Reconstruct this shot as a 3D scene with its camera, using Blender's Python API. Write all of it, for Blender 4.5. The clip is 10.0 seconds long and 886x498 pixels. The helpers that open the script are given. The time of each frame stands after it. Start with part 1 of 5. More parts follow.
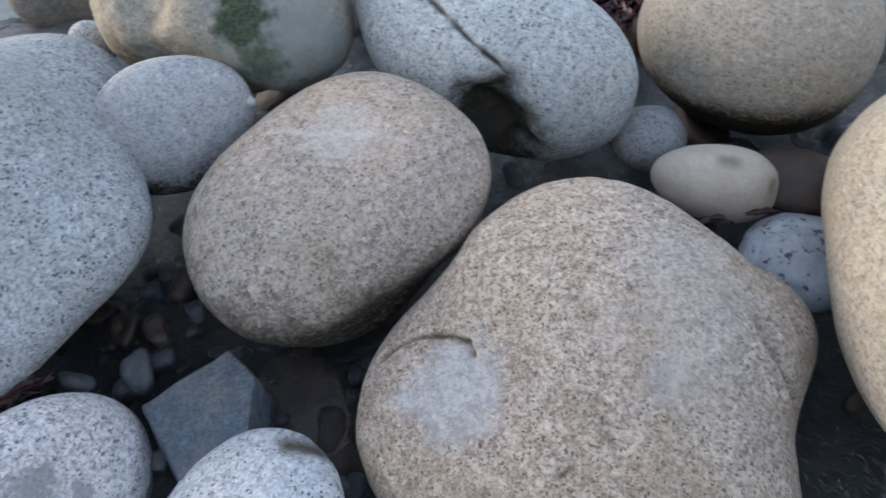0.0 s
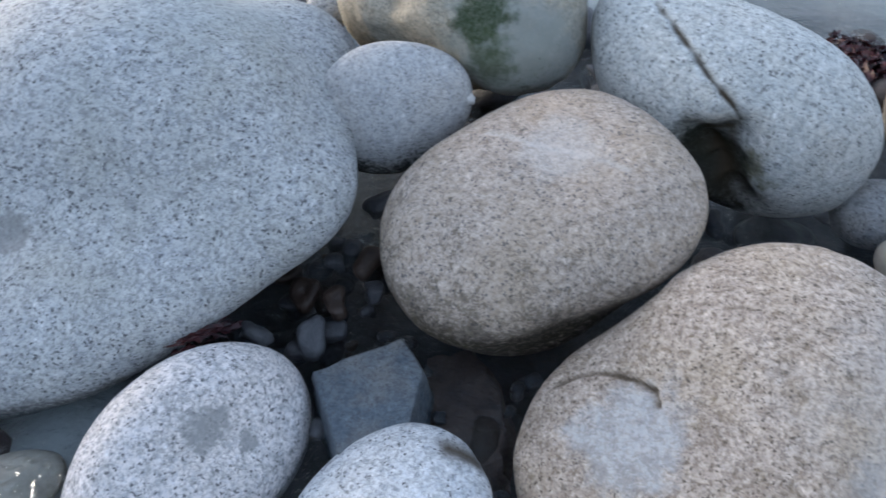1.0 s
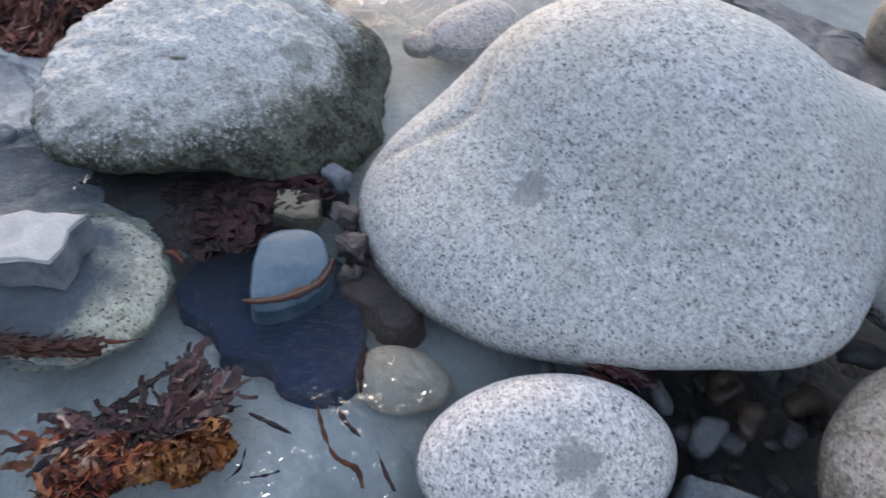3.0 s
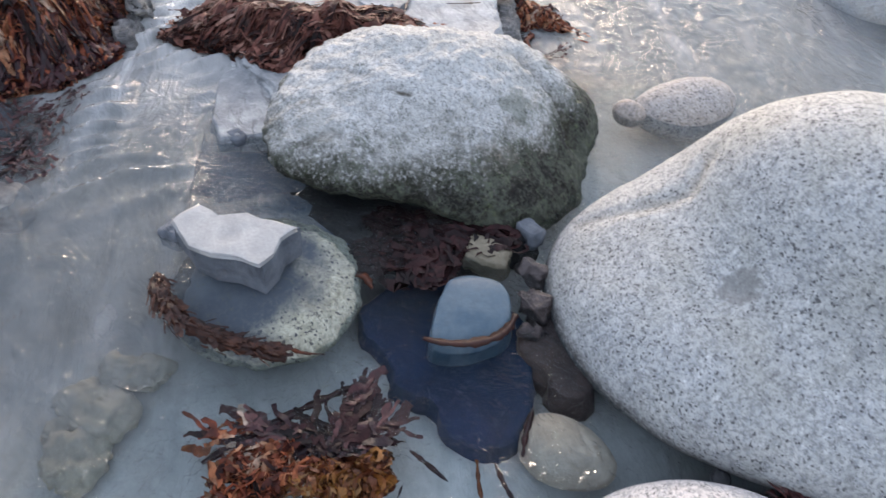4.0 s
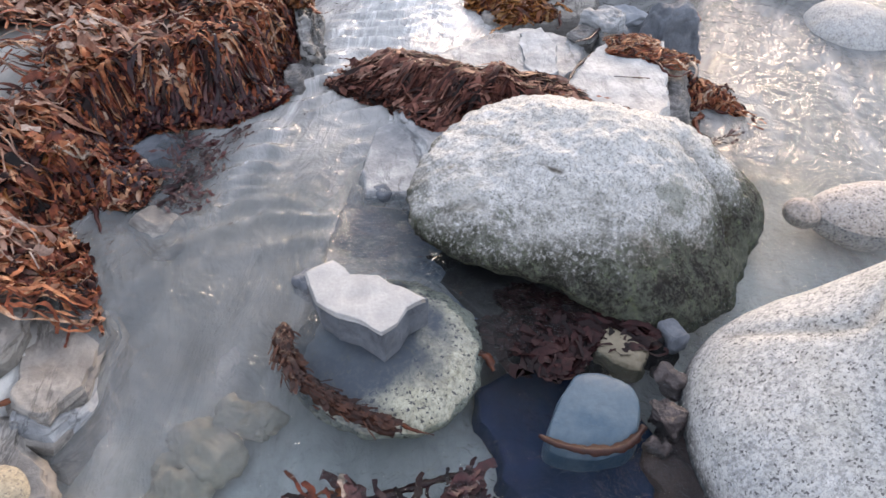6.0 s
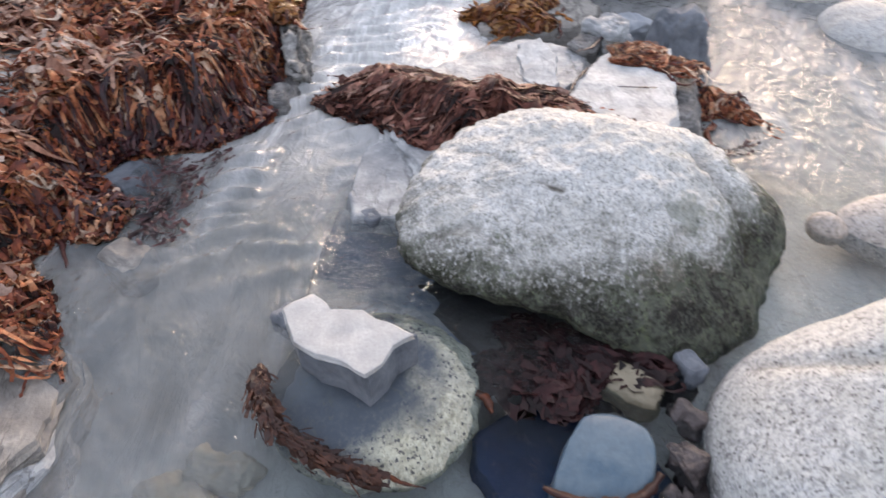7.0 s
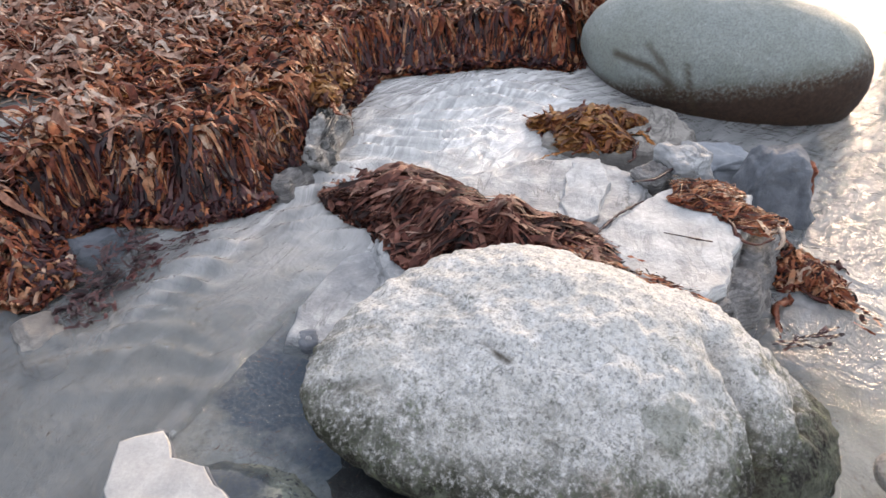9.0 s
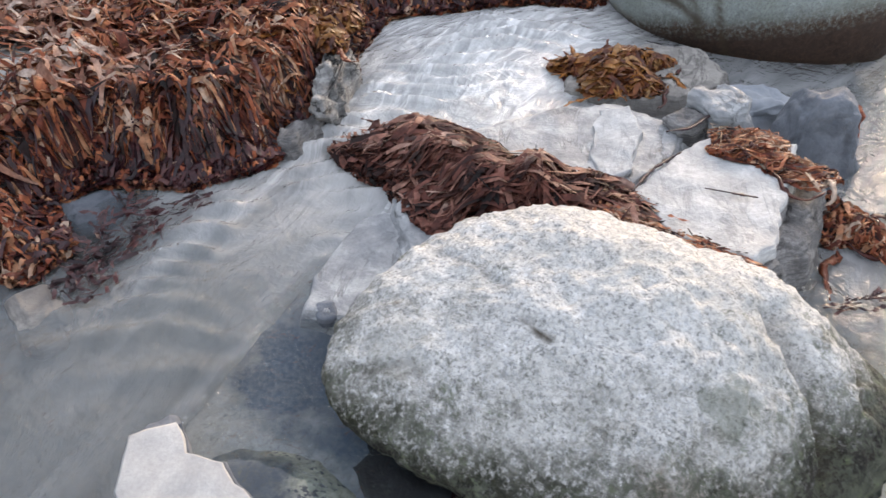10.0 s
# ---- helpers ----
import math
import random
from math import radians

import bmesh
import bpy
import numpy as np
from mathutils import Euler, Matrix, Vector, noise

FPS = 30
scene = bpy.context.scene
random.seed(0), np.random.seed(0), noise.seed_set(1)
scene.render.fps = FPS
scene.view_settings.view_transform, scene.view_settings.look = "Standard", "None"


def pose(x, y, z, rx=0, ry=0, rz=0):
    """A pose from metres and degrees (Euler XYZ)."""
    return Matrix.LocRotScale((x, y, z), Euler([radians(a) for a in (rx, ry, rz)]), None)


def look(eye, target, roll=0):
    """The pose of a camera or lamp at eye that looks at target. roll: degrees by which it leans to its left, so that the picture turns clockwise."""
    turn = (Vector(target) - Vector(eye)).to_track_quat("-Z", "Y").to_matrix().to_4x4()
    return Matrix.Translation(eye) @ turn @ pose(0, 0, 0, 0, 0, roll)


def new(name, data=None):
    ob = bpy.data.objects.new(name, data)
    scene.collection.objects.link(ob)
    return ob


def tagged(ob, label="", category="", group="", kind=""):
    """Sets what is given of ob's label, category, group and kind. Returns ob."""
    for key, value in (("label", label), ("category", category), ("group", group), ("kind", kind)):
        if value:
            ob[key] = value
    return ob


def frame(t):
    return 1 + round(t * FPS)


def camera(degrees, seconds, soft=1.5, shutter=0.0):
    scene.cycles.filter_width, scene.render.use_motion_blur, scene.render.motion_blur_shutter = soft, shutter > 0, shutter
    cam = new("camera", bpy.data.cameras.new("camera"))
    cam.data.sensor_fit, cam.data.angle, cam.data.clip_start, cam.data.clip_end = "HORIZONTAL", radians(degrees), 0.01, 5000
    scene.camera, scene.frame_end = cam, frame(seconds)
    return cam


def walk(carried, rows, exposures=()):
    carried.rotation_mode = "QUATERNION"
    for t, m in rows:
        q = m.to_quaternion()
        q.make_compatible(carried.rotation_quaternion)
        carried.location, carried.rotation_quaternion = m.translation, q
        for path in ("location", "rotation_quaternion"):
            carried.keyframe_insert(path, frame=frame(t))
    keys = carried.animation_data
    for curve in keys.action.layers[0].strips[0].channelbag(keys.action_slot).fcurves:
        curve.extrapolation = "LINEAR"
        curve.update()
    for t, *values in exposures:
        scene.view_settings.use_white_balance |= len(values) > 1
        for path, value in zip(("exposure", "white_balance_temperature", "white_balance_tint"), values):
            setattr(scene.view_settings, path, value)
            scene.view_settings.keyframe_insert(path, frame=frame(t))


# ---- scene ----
cam = camera(60.6, 10.0, shutter=0.3)
PATH = [
    (0, (-0.068, 0.017, 1.359), (-0.097, 1.402, -0.084), -6.2),
    (0.5, (-0.126, 0.038, 1.354), (-0.337, 1.429, -0.067), -5.3),
    (1, (-0.22, 0.044, 1.357), (-0.581, 1.416, -0.053), -3.5),
    (1.5, (-0.353, 0.042, 1.383), (-0.861, 1.365, -0.028), -1.1),
    (2, (-0.433, 0.043, 1.394), (-1.142, 1.236, -0.046), 3.3),
    (2.5, (-0.466, 0.048, 1.425), (-1.381, 1.047, -0.046), 4.2),
    (3, (-0.499, 0.068, 1.465), (-1.584, 0.866, -0.013), 3.1),
    (3.2, (-0.512, 0.05, 1.471), (-1.657, 0.788, 0.007), 2.8),
    (4.3, (-0.632, -0.041, 1.477), (-1.97, 0.438, 0.07), 3.4),
    (4.5, (-0.656, -0.041, 1.477), (-1.993, 0.444, 0.071), 3.6),
    (5, (-0.661, -0.013, 1.507), (-2.054, 0.306, 0.108), 3.2),
    (5.5, (-0.653, 0.01, 1.52), (-2.115, 0.196, 0.167), 1.8),
    (5.7, (-0.674, 0.007, 1.509), (-2.144, 0.17, 0.162), 1.6),
    (6.8, (-0.811, 0.063, 1.426), (-2.293, 0.248, 0.097), -1.3),
    (7, (-0.85, 0.079, 1.393), (-2.357, 0.214, 0.085), -1.2),
    (7.5, (-0.917, 0.198, 1.228), (-2.512, -0.035, 0.045), -1.0),
    (8, (-0.994, 0.397, 1.23), (-2.606, 0.137, 0.076), 0.5),
    (8.5, (-1.164, 0.533, 1.225), (-2.768, 0.407, 0.037), 1.3),
    (9, (-1.252, 0.584, 1.271), (-2.871, 0.286, 0.135), -0.4),
    (9.5, (-1.325, 0.571, 1.26), (-2.878, 0.293, 0.031), -0.9),
    (10, (-1.387, 0.498, 1.236), (-2.91, 0.218, -0.03), -1.3),
]
walk(cam, [(t, look(eye, target, roll)) for t, eye, target, roll in PATH], exposures=[(0, 1.38, 6600, 13), (0.5, 1.43, 6400, 12), (1.2, 1.4, 6350, 12), (2, 1.4, 6500, 13), (3, 1.55, 6900, 16), (4.5, 1.65, 7350, 17), (5.5, 1.84, 7750, 19), (7, 1.85, 7850, 20), (7.5, 2.03, 8050, 19.5), (8, 2.12, 8250, 19), (9, 1.85, 8200, 19), (10, 1.84, 7950, 17)])

# ---- light ----
world = bpy.data.worlds.new("sky")
scene.world = world
world.use_nodes = True
SKY = world.node_tree.nodes.new("ShaderNodeTexSky")
SKY.sky_type, SKY.sun_disc = "NISHITA", False
SKY.sun_elevation, SKY.sun_rotation = radians(13), radians(-72)
SKY.air_density, SKY.dust_density, SKY.ozone_density = 1.0, 1.1, 1.4
VEIL = world.node_tree.nodes.new("ShaderNodeMix")
VEIL.data_type = "RGBA"
VEIL.inputs[0].default_value, VEIL.inputs[7].default_value = 0.3, (3.0, 3.3, 3.7, 1)
world.node_tree.links.new(SKY.outputs[0], VEIL.inputs[6])
world.node_tree.links.new(VEIL.outputs[2], world.node_tree.nodes["Background"].inputs[0])
world.node_tree.nodes["Background"].inputs[1].default_value = 0.15 * 1.35
lamp = bpy.data.lights.new("sun", "SUN")
lamp.energy, lamp.angle, lamp.color = 0.6, radians(20), (1.0, 0.86, 0.72)
sun = new("sun", lamp)
sun.matrix_world = look((-6, 2, 1.7), (0, 0, 0))

# ---- node helpers ----


def material(name):
    m = bpy.data.materials.new(name)
    m.use_nodes = True
    nt = m.node_tree
    return m, nt, nt.nodes["Principled BSDF"]


def node(nt, kind, ins=(), operation="", attribute_name=""):
    n = nt.nodes.new(kind)
    if operation:
        n.operation = operation
    if attribute_name:
        n.attribute_name = attribute_name
    for k, v in dict(ins).items():
        if isinstance(v, bpy.types.NodeSocket):
            nt.links.new(v, n.inputs[k])
        else:
            n.inputs[k].default_value = v
    return n


def ramp(nt, fac, stops, interp="LINEAR"):
    n = nt.nodes.new("ShaderNodeValToRGB")
    nt.links.new(fac, n.inputs[0])
    cr = n.color_ramp
    cr.interpolation = interp
    while len(cr.elements) < len(stops):
        cr.elements.new(0.5)
    for e, (p, c) in zip(cr.elements, stops):
        e.position = p
        e.color = (c, c, c, 1) if isinstance(c, (int, float)) else (*c, 1)
    return n.outputs[0]


def noise_tex(nt, vec, scale, detail=4.0, rough=0.55, warp=0.0):
    return node(nt, "ShaderNodeTexNoise", {"Vector": vec, "Scale": scale, "Detail": detail, "Roughness": rough, "Distortion": warp}).outputs[0]


def mix(nt, fac, a, b, mode="MIX"):
    n = nt.nodes.new("ShaderNodeMix")
    n.data_type, n.blend_type = "RGBA", mode
    for k, v in ((0, fac), (6, a), (7, b)):
        if isinstance(v, bpy.types.NodeSocket):
            nt.links.new(v, n.inputs[k])
        elif k == 0:
            n.inputs[k].default_value = v
        else:
            n.inputs[k].default_value = (*v, 1)
    return n.outputs[2]


def calc(nt, op, a, b=0.0, clamp=False):
    n = nt.nodes.new("ShaderNodeMath")
    n.operation, n.use_clamp = op, clamp
    for k, v in ((0, a), (1, b)):
        if isinstance(v, bpy.types.NodeSocket):
            nt.links.new(v, n.inputs[k])
        else:
            n.inputs[k].default_value = v
    return n.outputs[0]


def bump(nt, height, strength, distance=0.01, normal=None):
    ins = {"Height": height, "Strength": strength, "Distance": distance}
    if normal is not None:
        ins["Normal"] = normal
    return node(nt, "ShaderNodeBump", ins).outputs[0]


def blot(nt, pos, where, radius, ragged=1.1, soft=0.6):
    """1 inside an uneven blot round a place, 0 outside."""
    d = node(nt, "ShaderNodeVectorMath", {0: pos, 1: where}, operation="DISTANCE").outputs["Value"]
    n = noise_tex(nt, pos, 1.6 / radius, 4)
    d = calc(nt, "ADD", d, calc(nt, "MULTIPLY", calc(nt, "SUBTRACT", n, 0.5), ragged * 2 * radius))
    return node(nt, "ShaderNodeMapRange", {0: d, 1: radius * (1 + soft / 2), 2: radius * (1 - soft / 2), 3: 0.0, 4: 1.0}).outputs[0]


# ---- materials ----


def granite(name, pale, grey, dark=(0.07, 0.07, 0.075), specks=0.5, grain=185.0, tint=(0.5, 0.38, 0.25), tinted=0.3,
            blots=(), algae=None, more=(), lichen=None, dirt_shade=(0.05, 0.035, 0.02), rough=0.75, relief=0.25, pepper=0.35):
    """Speckled granite: pale feldspar, grey quartz and dark mica grains, broad mottling, stains, grown algae and
    painted shade.
    """
    m, nt, bsdf = material(name)
    pos = node(nt, "ShaderNodeNewGeometry").outputs["Position"]
    jolt = node(nt, "ShaderNodeTexNoise", {"Vector": pos, "Scale": grain * 1.3, "Detail": 2.0}).outputs["Color"]
    jolt = node(nt, "ShaderNodeVectorMath", {0: node(nt, "ShaderNodeVectorMath", {0: jolt, 1: (0.5, 0.5, 0.5)}, operation="SUBTRACT").outputs[0], 3: 1.6 / grain}, operation="SCALE").outputs[0]
    bent = node(nt, "ShaderNodeVectorMath", {0: pos, 1: jolt}, operation="ADD").outputs[0]
    cells = node(nt, "ShaderNodeTexVoronoi", {"Vector": bent, "Scale": grain, "Randomness": 1.0})
    hue = node(nt, "ShaderNodeSeparateColor", {0: cells.outputs["Color"]}).outputs[0]
    fine = noise_tex(nt, pos, grain * 0.55, 5, 0.65)
    clot = noise_tex(nt, bent, grain * 0.3, 5, 0.72)
    broad = noise_tex(nt, pos, 5.0, 5, 0.6)
    mid = noise_tex(nt, pos, 22.0, 4, 0.6)
    grey2 = tuple(0.5 * (a + b) for a, b in zip(pale, grey))
    shine = tuple(min(0.85, c * 1.45) for c in pale)
    base = ramp(nt, calc(nt, "ADD", clot, calc(nt, "MULTIPLY", calc(nt, "SUBTRACT", hue, 0.5), 0.13)), [(0.34, grey), (0.45, grey2), (0.53, pale), (0.62, pale), (0.7, shine)])
    cool = node(nt, "ShaderNodeSeparateColor", {0: cells.outputs["Color"]}).outputs[2]
    base = mix(nt, ramp(nt, cool, [(0.6, 0.0), (0.9, 0.3)]), base, (grey2[0] * 0.8, grey2[1] * 0.9, grey2[2] * 1.08))
    base = mix(nt, calc(nt, "MULTIPLY", ramp(nt, broad, [(0.42, 0.0), (0.68, 1.0)]), tinted), base, tint)
    base = mix(nt, ramp(nt, broad, [(0.3, 0.22), (0.55, 0.0)]), base, tuple(c * 0.85 for c in grey2))
    base = mix(nt, ramp(nt, mid, [(0.3, 0.3), (0.7, 0.0)]), base, tuple(c * 0.75 for c in grey))
    patchy = calc(nt, "MULTIPLY", calc(nt, "SUBTRACT", noise_tex(nt, pos, 11.0, 5, 0.7), 0.5), 0.42)
    mica = node(nt, "ShaderNodeSeparateColor", {0: node(nt, "ShaderNodeTexVoronoi", {"Vector": bent, "Scale": grain * 1.1}).outputs["Color"]}).outputs[1]
    base = mix(nt, calc(nt, "MULTIPLY", ramp(nt, calc(nt, "ADD", mica, patchy), [(0.05, 1.0), (0.085, 0.0)]), min(1.0, specks * 1.5)), base, dark)
    spot = calc(nt, "ADD", noise_tex(nt, bent, grain * 0.62, 3, 0.65), calc(nt, "MULTIPLY", patchy, 0.5))
    base = mix(nt, calc(nt, "MULTIPLY", ramp(nt, spot, [(0.59, 0.0), (0.66, 0.75)]), specks), base, dark)
    crumb = calc(nt, "ADD", noise_tex(nt, bent, 135.0, 3, 0.6, 0.3), calc(nt, "MULTIPLY", patchy, 0.35))
    base = mix(nt, calc(nt, "MULTIPLY", ramp(nt, crumb, [(0.535, 0.0), (0.575, 1.0)]), pepper), base, tuple(0.36 * g + 0.2 * d for g, d in zip(grey, dark)))
    for where, radius, colour, amount in blots:
        base = mix(nt, calc(nt, "MULTIPLY", blot(nt, pos, where, radius, soft=0.35 if radius < 0.06 else 0.6), calc(nt, "MULTIPLY", ramp(nt, fine, [(0.36, 0.75), (0.6, 1.0)]), amount)), base, colour)
    for layer in ([algae] if algae else []) + list(more):
        top, thick, colour, amount = layer[:4]
        torn = layer[4] if len(layer) > 4 else 1.2
        z = node(nt, "ShaderNodeSeparateXYZ", {0: pos}).outputs[2]
        if len(layer) > 5:
            z = calc(nt, "ADD", z, calc(nt, "MULTIPLY", node(nt, "ShaderNodeSeparateXYZ", {0: pos}).outputs[1], layer[5]))
        grown = calc(nt, "ADD", z, calc(nt, "MULTIPLY", calc(nt, "SUBTRACT", noise_tex(nt, pos, 9.0, 7, 0.72), 0.5), thick * torn * 2))
        grown = node(nt, "ShaderNodeMapRange", {0: grown, 1: top + thick / 2, 2: top - thick / 2, 3: 0.0, 4: 1.0}).outputs[0]
        tone = ramp(nt, noise_tex(nt, pos, 60.0, 4, 0.7), [(0.3, tuple(c * 0.35 for c in colour)), (0.7, colour)])
        if len(layer) > 6:
            base = mix(nt, grown, base, tone)
            continue
        base = mix(nt, calc(nt, "MULTIPLY", grown, calc(nt, "MULTIPLY", ramp(nt, noise_tex(nt, pos, 75.0, 6, 0.75), [(0.38, 0.12), (0.52, 1.0)]), amount)), base, tone)
    if lichen:
        low, high, colour, amount = lichen
        z = node(nt, "ShaderNodeSeparateXYZ", {0: pos}).outputs[2]
        rise = node(nt, "ShaderNodeMapRange", {0: z, 1: high, 2: low, 3: -0.12, 4: 0.15}).outputs[0]
        dots = calc(nt, "ADD", calc(nt, "MULTIPLY", noise_tex(nt, pos, 85.0, 6, 0.75, 0.6), 0.7), calc(nt, "MULTIPLY", noise_tex(nt, pos, 11.0, 7, 0.72, 1.0), 0.6))
        dots = calc(nt, "ADD", dots, rise)
        tone = ramp(nt, noise_tex(nt, pos, 30.0, 4, 0.7), [(0.3, tuple(c * 0.5 for c in colour)), (0.55, colour), (0.75, (colour[0] * 1.5, colour[1] * 1.7, colour[2] * 1.2))])
        base = mix(nt, calc(nt, "MULTIPLY", ramp(nt, dots, [(0.665, 0.0), (0.785, 1.0)]), amount), base, tone)
    soil_shade = node(nt, "ShaderNodeAttribute", attribute_name="dirt_shade").outputs["Fac"]
    base = mix(nt, soil_shade, base, dirt_shade)
    nt.links.new(base, bsdf.inputs["Base Color"])
    bsdf.inputs["Roughness"].default_value = rough
    bsdf.inputs["Specular IOR Level"].default_value = 0.3
    h = calc(nt, "ADD", calc(nt, "MULTIPLY", fine, 0.6), calc(nt, "MULTIPLY", hue, 0.15))
    nt.links.new(bump(nt, mid, relief * 0.8, 0.012, bump(nt, h, relief, 0.004)), bsdf.inputs["Normal"])
    return m


def plain_rock(name, pale, dark, scale=14.0, rough=0.6, relief=0.5, layers=0.0, fleck=None, veins=0.0):
    """Fine-grained rock with veins, stains and, where wanted, thin bedding."""
    m, nt, bsdf = material(name)
    pos = node(nt, "ShaderNodeNewGeometry").outputs["Position"]
    a = noise_tex(nt, pos, scale, 6, 0.65, 0.4)
    b = noise_tex(nt, pos, scale * 8, 4, 0.6)
    base = ramp(nt, a, [(0.3, dark), (0.62, pale), (0.85, tuple(min(0.8, c * 1.15) for c in pale))])
    base = mix(nt, ramp(nt, b, [(0.4, 0.0), (0.75, 0.45)]), base, tuple(0.6 * c for c in pale))
    if fleck:
        base = mix(nt, ramp(nt, noise_tex(nt, pos, scale * 5, 3), [(0.58, 0.0), (0.63, 0.9)]), base, fleck)
    h = b
    if layers:
        mp = node(nt, "ShaderNodeMapping", {"Vector": pos, "Scale": (6, 6, layers)}).outputs[0]
        bed = noise_tex(nt, mp, 3.0, 4)
        base = mix(nt, ramp(nt, bed, [(0.46, 0.0), (0.56, 0.5)]), base, dark)
        h = calc(nt, "ADD", b, bed)
    if veins:
        run = node(nt, "ShaderNodeMapping", {"Vector": pos, "Rotation": (0.2, 0.1, 0.5), "Scale": (2.0, 7.0, 9.0)}).outputs[0]
        split = calc(nt, "ABSOLUTE", calc(nt, "SUBTRACT", noise_tex(nt, run, 1.6, 5, 0.6, 0.5), 0.5))
        gap = calc(nt, "MULTIPLY", ramp(nt, split, [(0.004, 1.0), (0.03, 0.0)]), ramp(nt, noise_tex(nt, pos, 6.0, 3), [(0.42, 0.0), (0.58, veins)]))
        base = mix(nt, gap, base, tuple(c * 0.3 for c in dark))
        base = mix(nt, ramp(nt, noise_tex(nt, run, 5.0, 6, 0.7, 0.6), [(0.52, 0.0), (0.66, 0.5 * veins)]), base, dark)
        h = calc(nt, "SUBTRACT", h, gap)
    soil_shade = node(nt, "ShaderNodeAttribute", attribute_name="dirt_shade").outputs["Fac"]
    base = mix(nt, soil_shade, base, tuple(c * 0.3 for c in dark))
    nt.links.new(base, bsdf.inputs["Base Color"])
    bsdf.inputs["Roughness"].default_value = rough
    nt.links.new(bump(nt, a, relief, 0.02, bump(nt, h, relief, 0.006)), bsdf.inputs["Normal"])
    return m


def kelp(name, tones, rough=0.5, sheen=0.32):
    """Leathery weed: each strand has its own tone, streaked along and blotched with paler dried parts."""
    m, nt, bsdf = material(name)
    geo = node(nt, "ShaderNodeNewGeometry")
    pos = geo.outputs["Position"]
    own = geo.outputs["Random Per Island"]
    n = len(tones)
    patch = calc(nt, "MULTIPLY", calc(nt, "SUBTRACT", noise_tex(nt, pos, 7.0, 4, 0.6), 0.5), 1.5)
    base = ramp(nt, calc(nt, "ADD", calc(nt, "MULTIPLY", own, 0.85), calc(nt, "ADD", patch, 0.06)), [(i / (n - 1), c) for i, c in enumerate(tones)])
    base = mix(nt, ramp(nt, noise_tex(nt, pos, 45.0, 4, 0.65), [(0.35, 0.6), (0.62, 0.0)]), base, tuple(c * 0.3 for c in tones[0]))
    base = mix(nt, ramp(nt, noise_tex(nt, pos, 2.0, 5, 0.7), [(0.55, 0.0), (0.75, 0.3)]), base, tones[-1])
    nt.links.new(base, bsdf.inputs["Base Color"])
    bsdf.inputs["Roughness"].default_value = rough
    bsdf.inputs["Specular IOR Level"].default_value = sheen
    nt.links.new(bump(nt, noise_tex(nt, pos, 120.0, 3), 0.4, 0.004), bsdf.inputs["Normal"])
    return m


def bed_material():
    """Pale wet sand and silt with darker shingle, and painted shade, where boulders crowd."""
    m, nt, bsdf = material("stream_bed")
    pos = node(nt, "ShaderNodeNewGeometry").outputs["Position"]
    drawn = node(nt, "ShaderNodeMapping", {"Vector": pos, "Rotation": (0, 0, 0.25), "Scale": (1.0, 2.6, 1.0)}).outputs[0]
    a = noise_tex(nt, drawn, 3.0, 6, 0.65, 0.8)
    b = noise_tex(nt, pos, 40.0, 5, 0.65)
    sand = ramp(nt, a, [(0.3, (0.34, 0.345, 0.335)), (0.7, (0.58, 0.58, 0.56))])
    sand = mix(nt, ramp(nt, b, [(0.45, 0.0), (0.75, 0.35)]), sand, (0.25, 0.25, 0.235))
    # dark shingle and mud, blackened further for the shade between boulders
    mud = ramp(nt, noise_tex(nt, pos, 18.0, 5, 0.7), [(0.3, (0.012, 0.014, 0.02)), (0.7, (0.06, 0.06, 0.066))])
    silt = node(nt, "ShaderNodeAttribute", attribute_name="shingle_shade").outputs["Fac"]
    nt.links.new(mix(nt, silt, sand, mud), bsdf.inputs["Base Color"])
    bsdf.inputs["Roughness"].default_value = 0.6
    nt.links.new(bump(nt, a, 0.5, 0.03, bump(nt, b, 0.5, 0.008)), bsdf.inputs["Normal"])
    return m


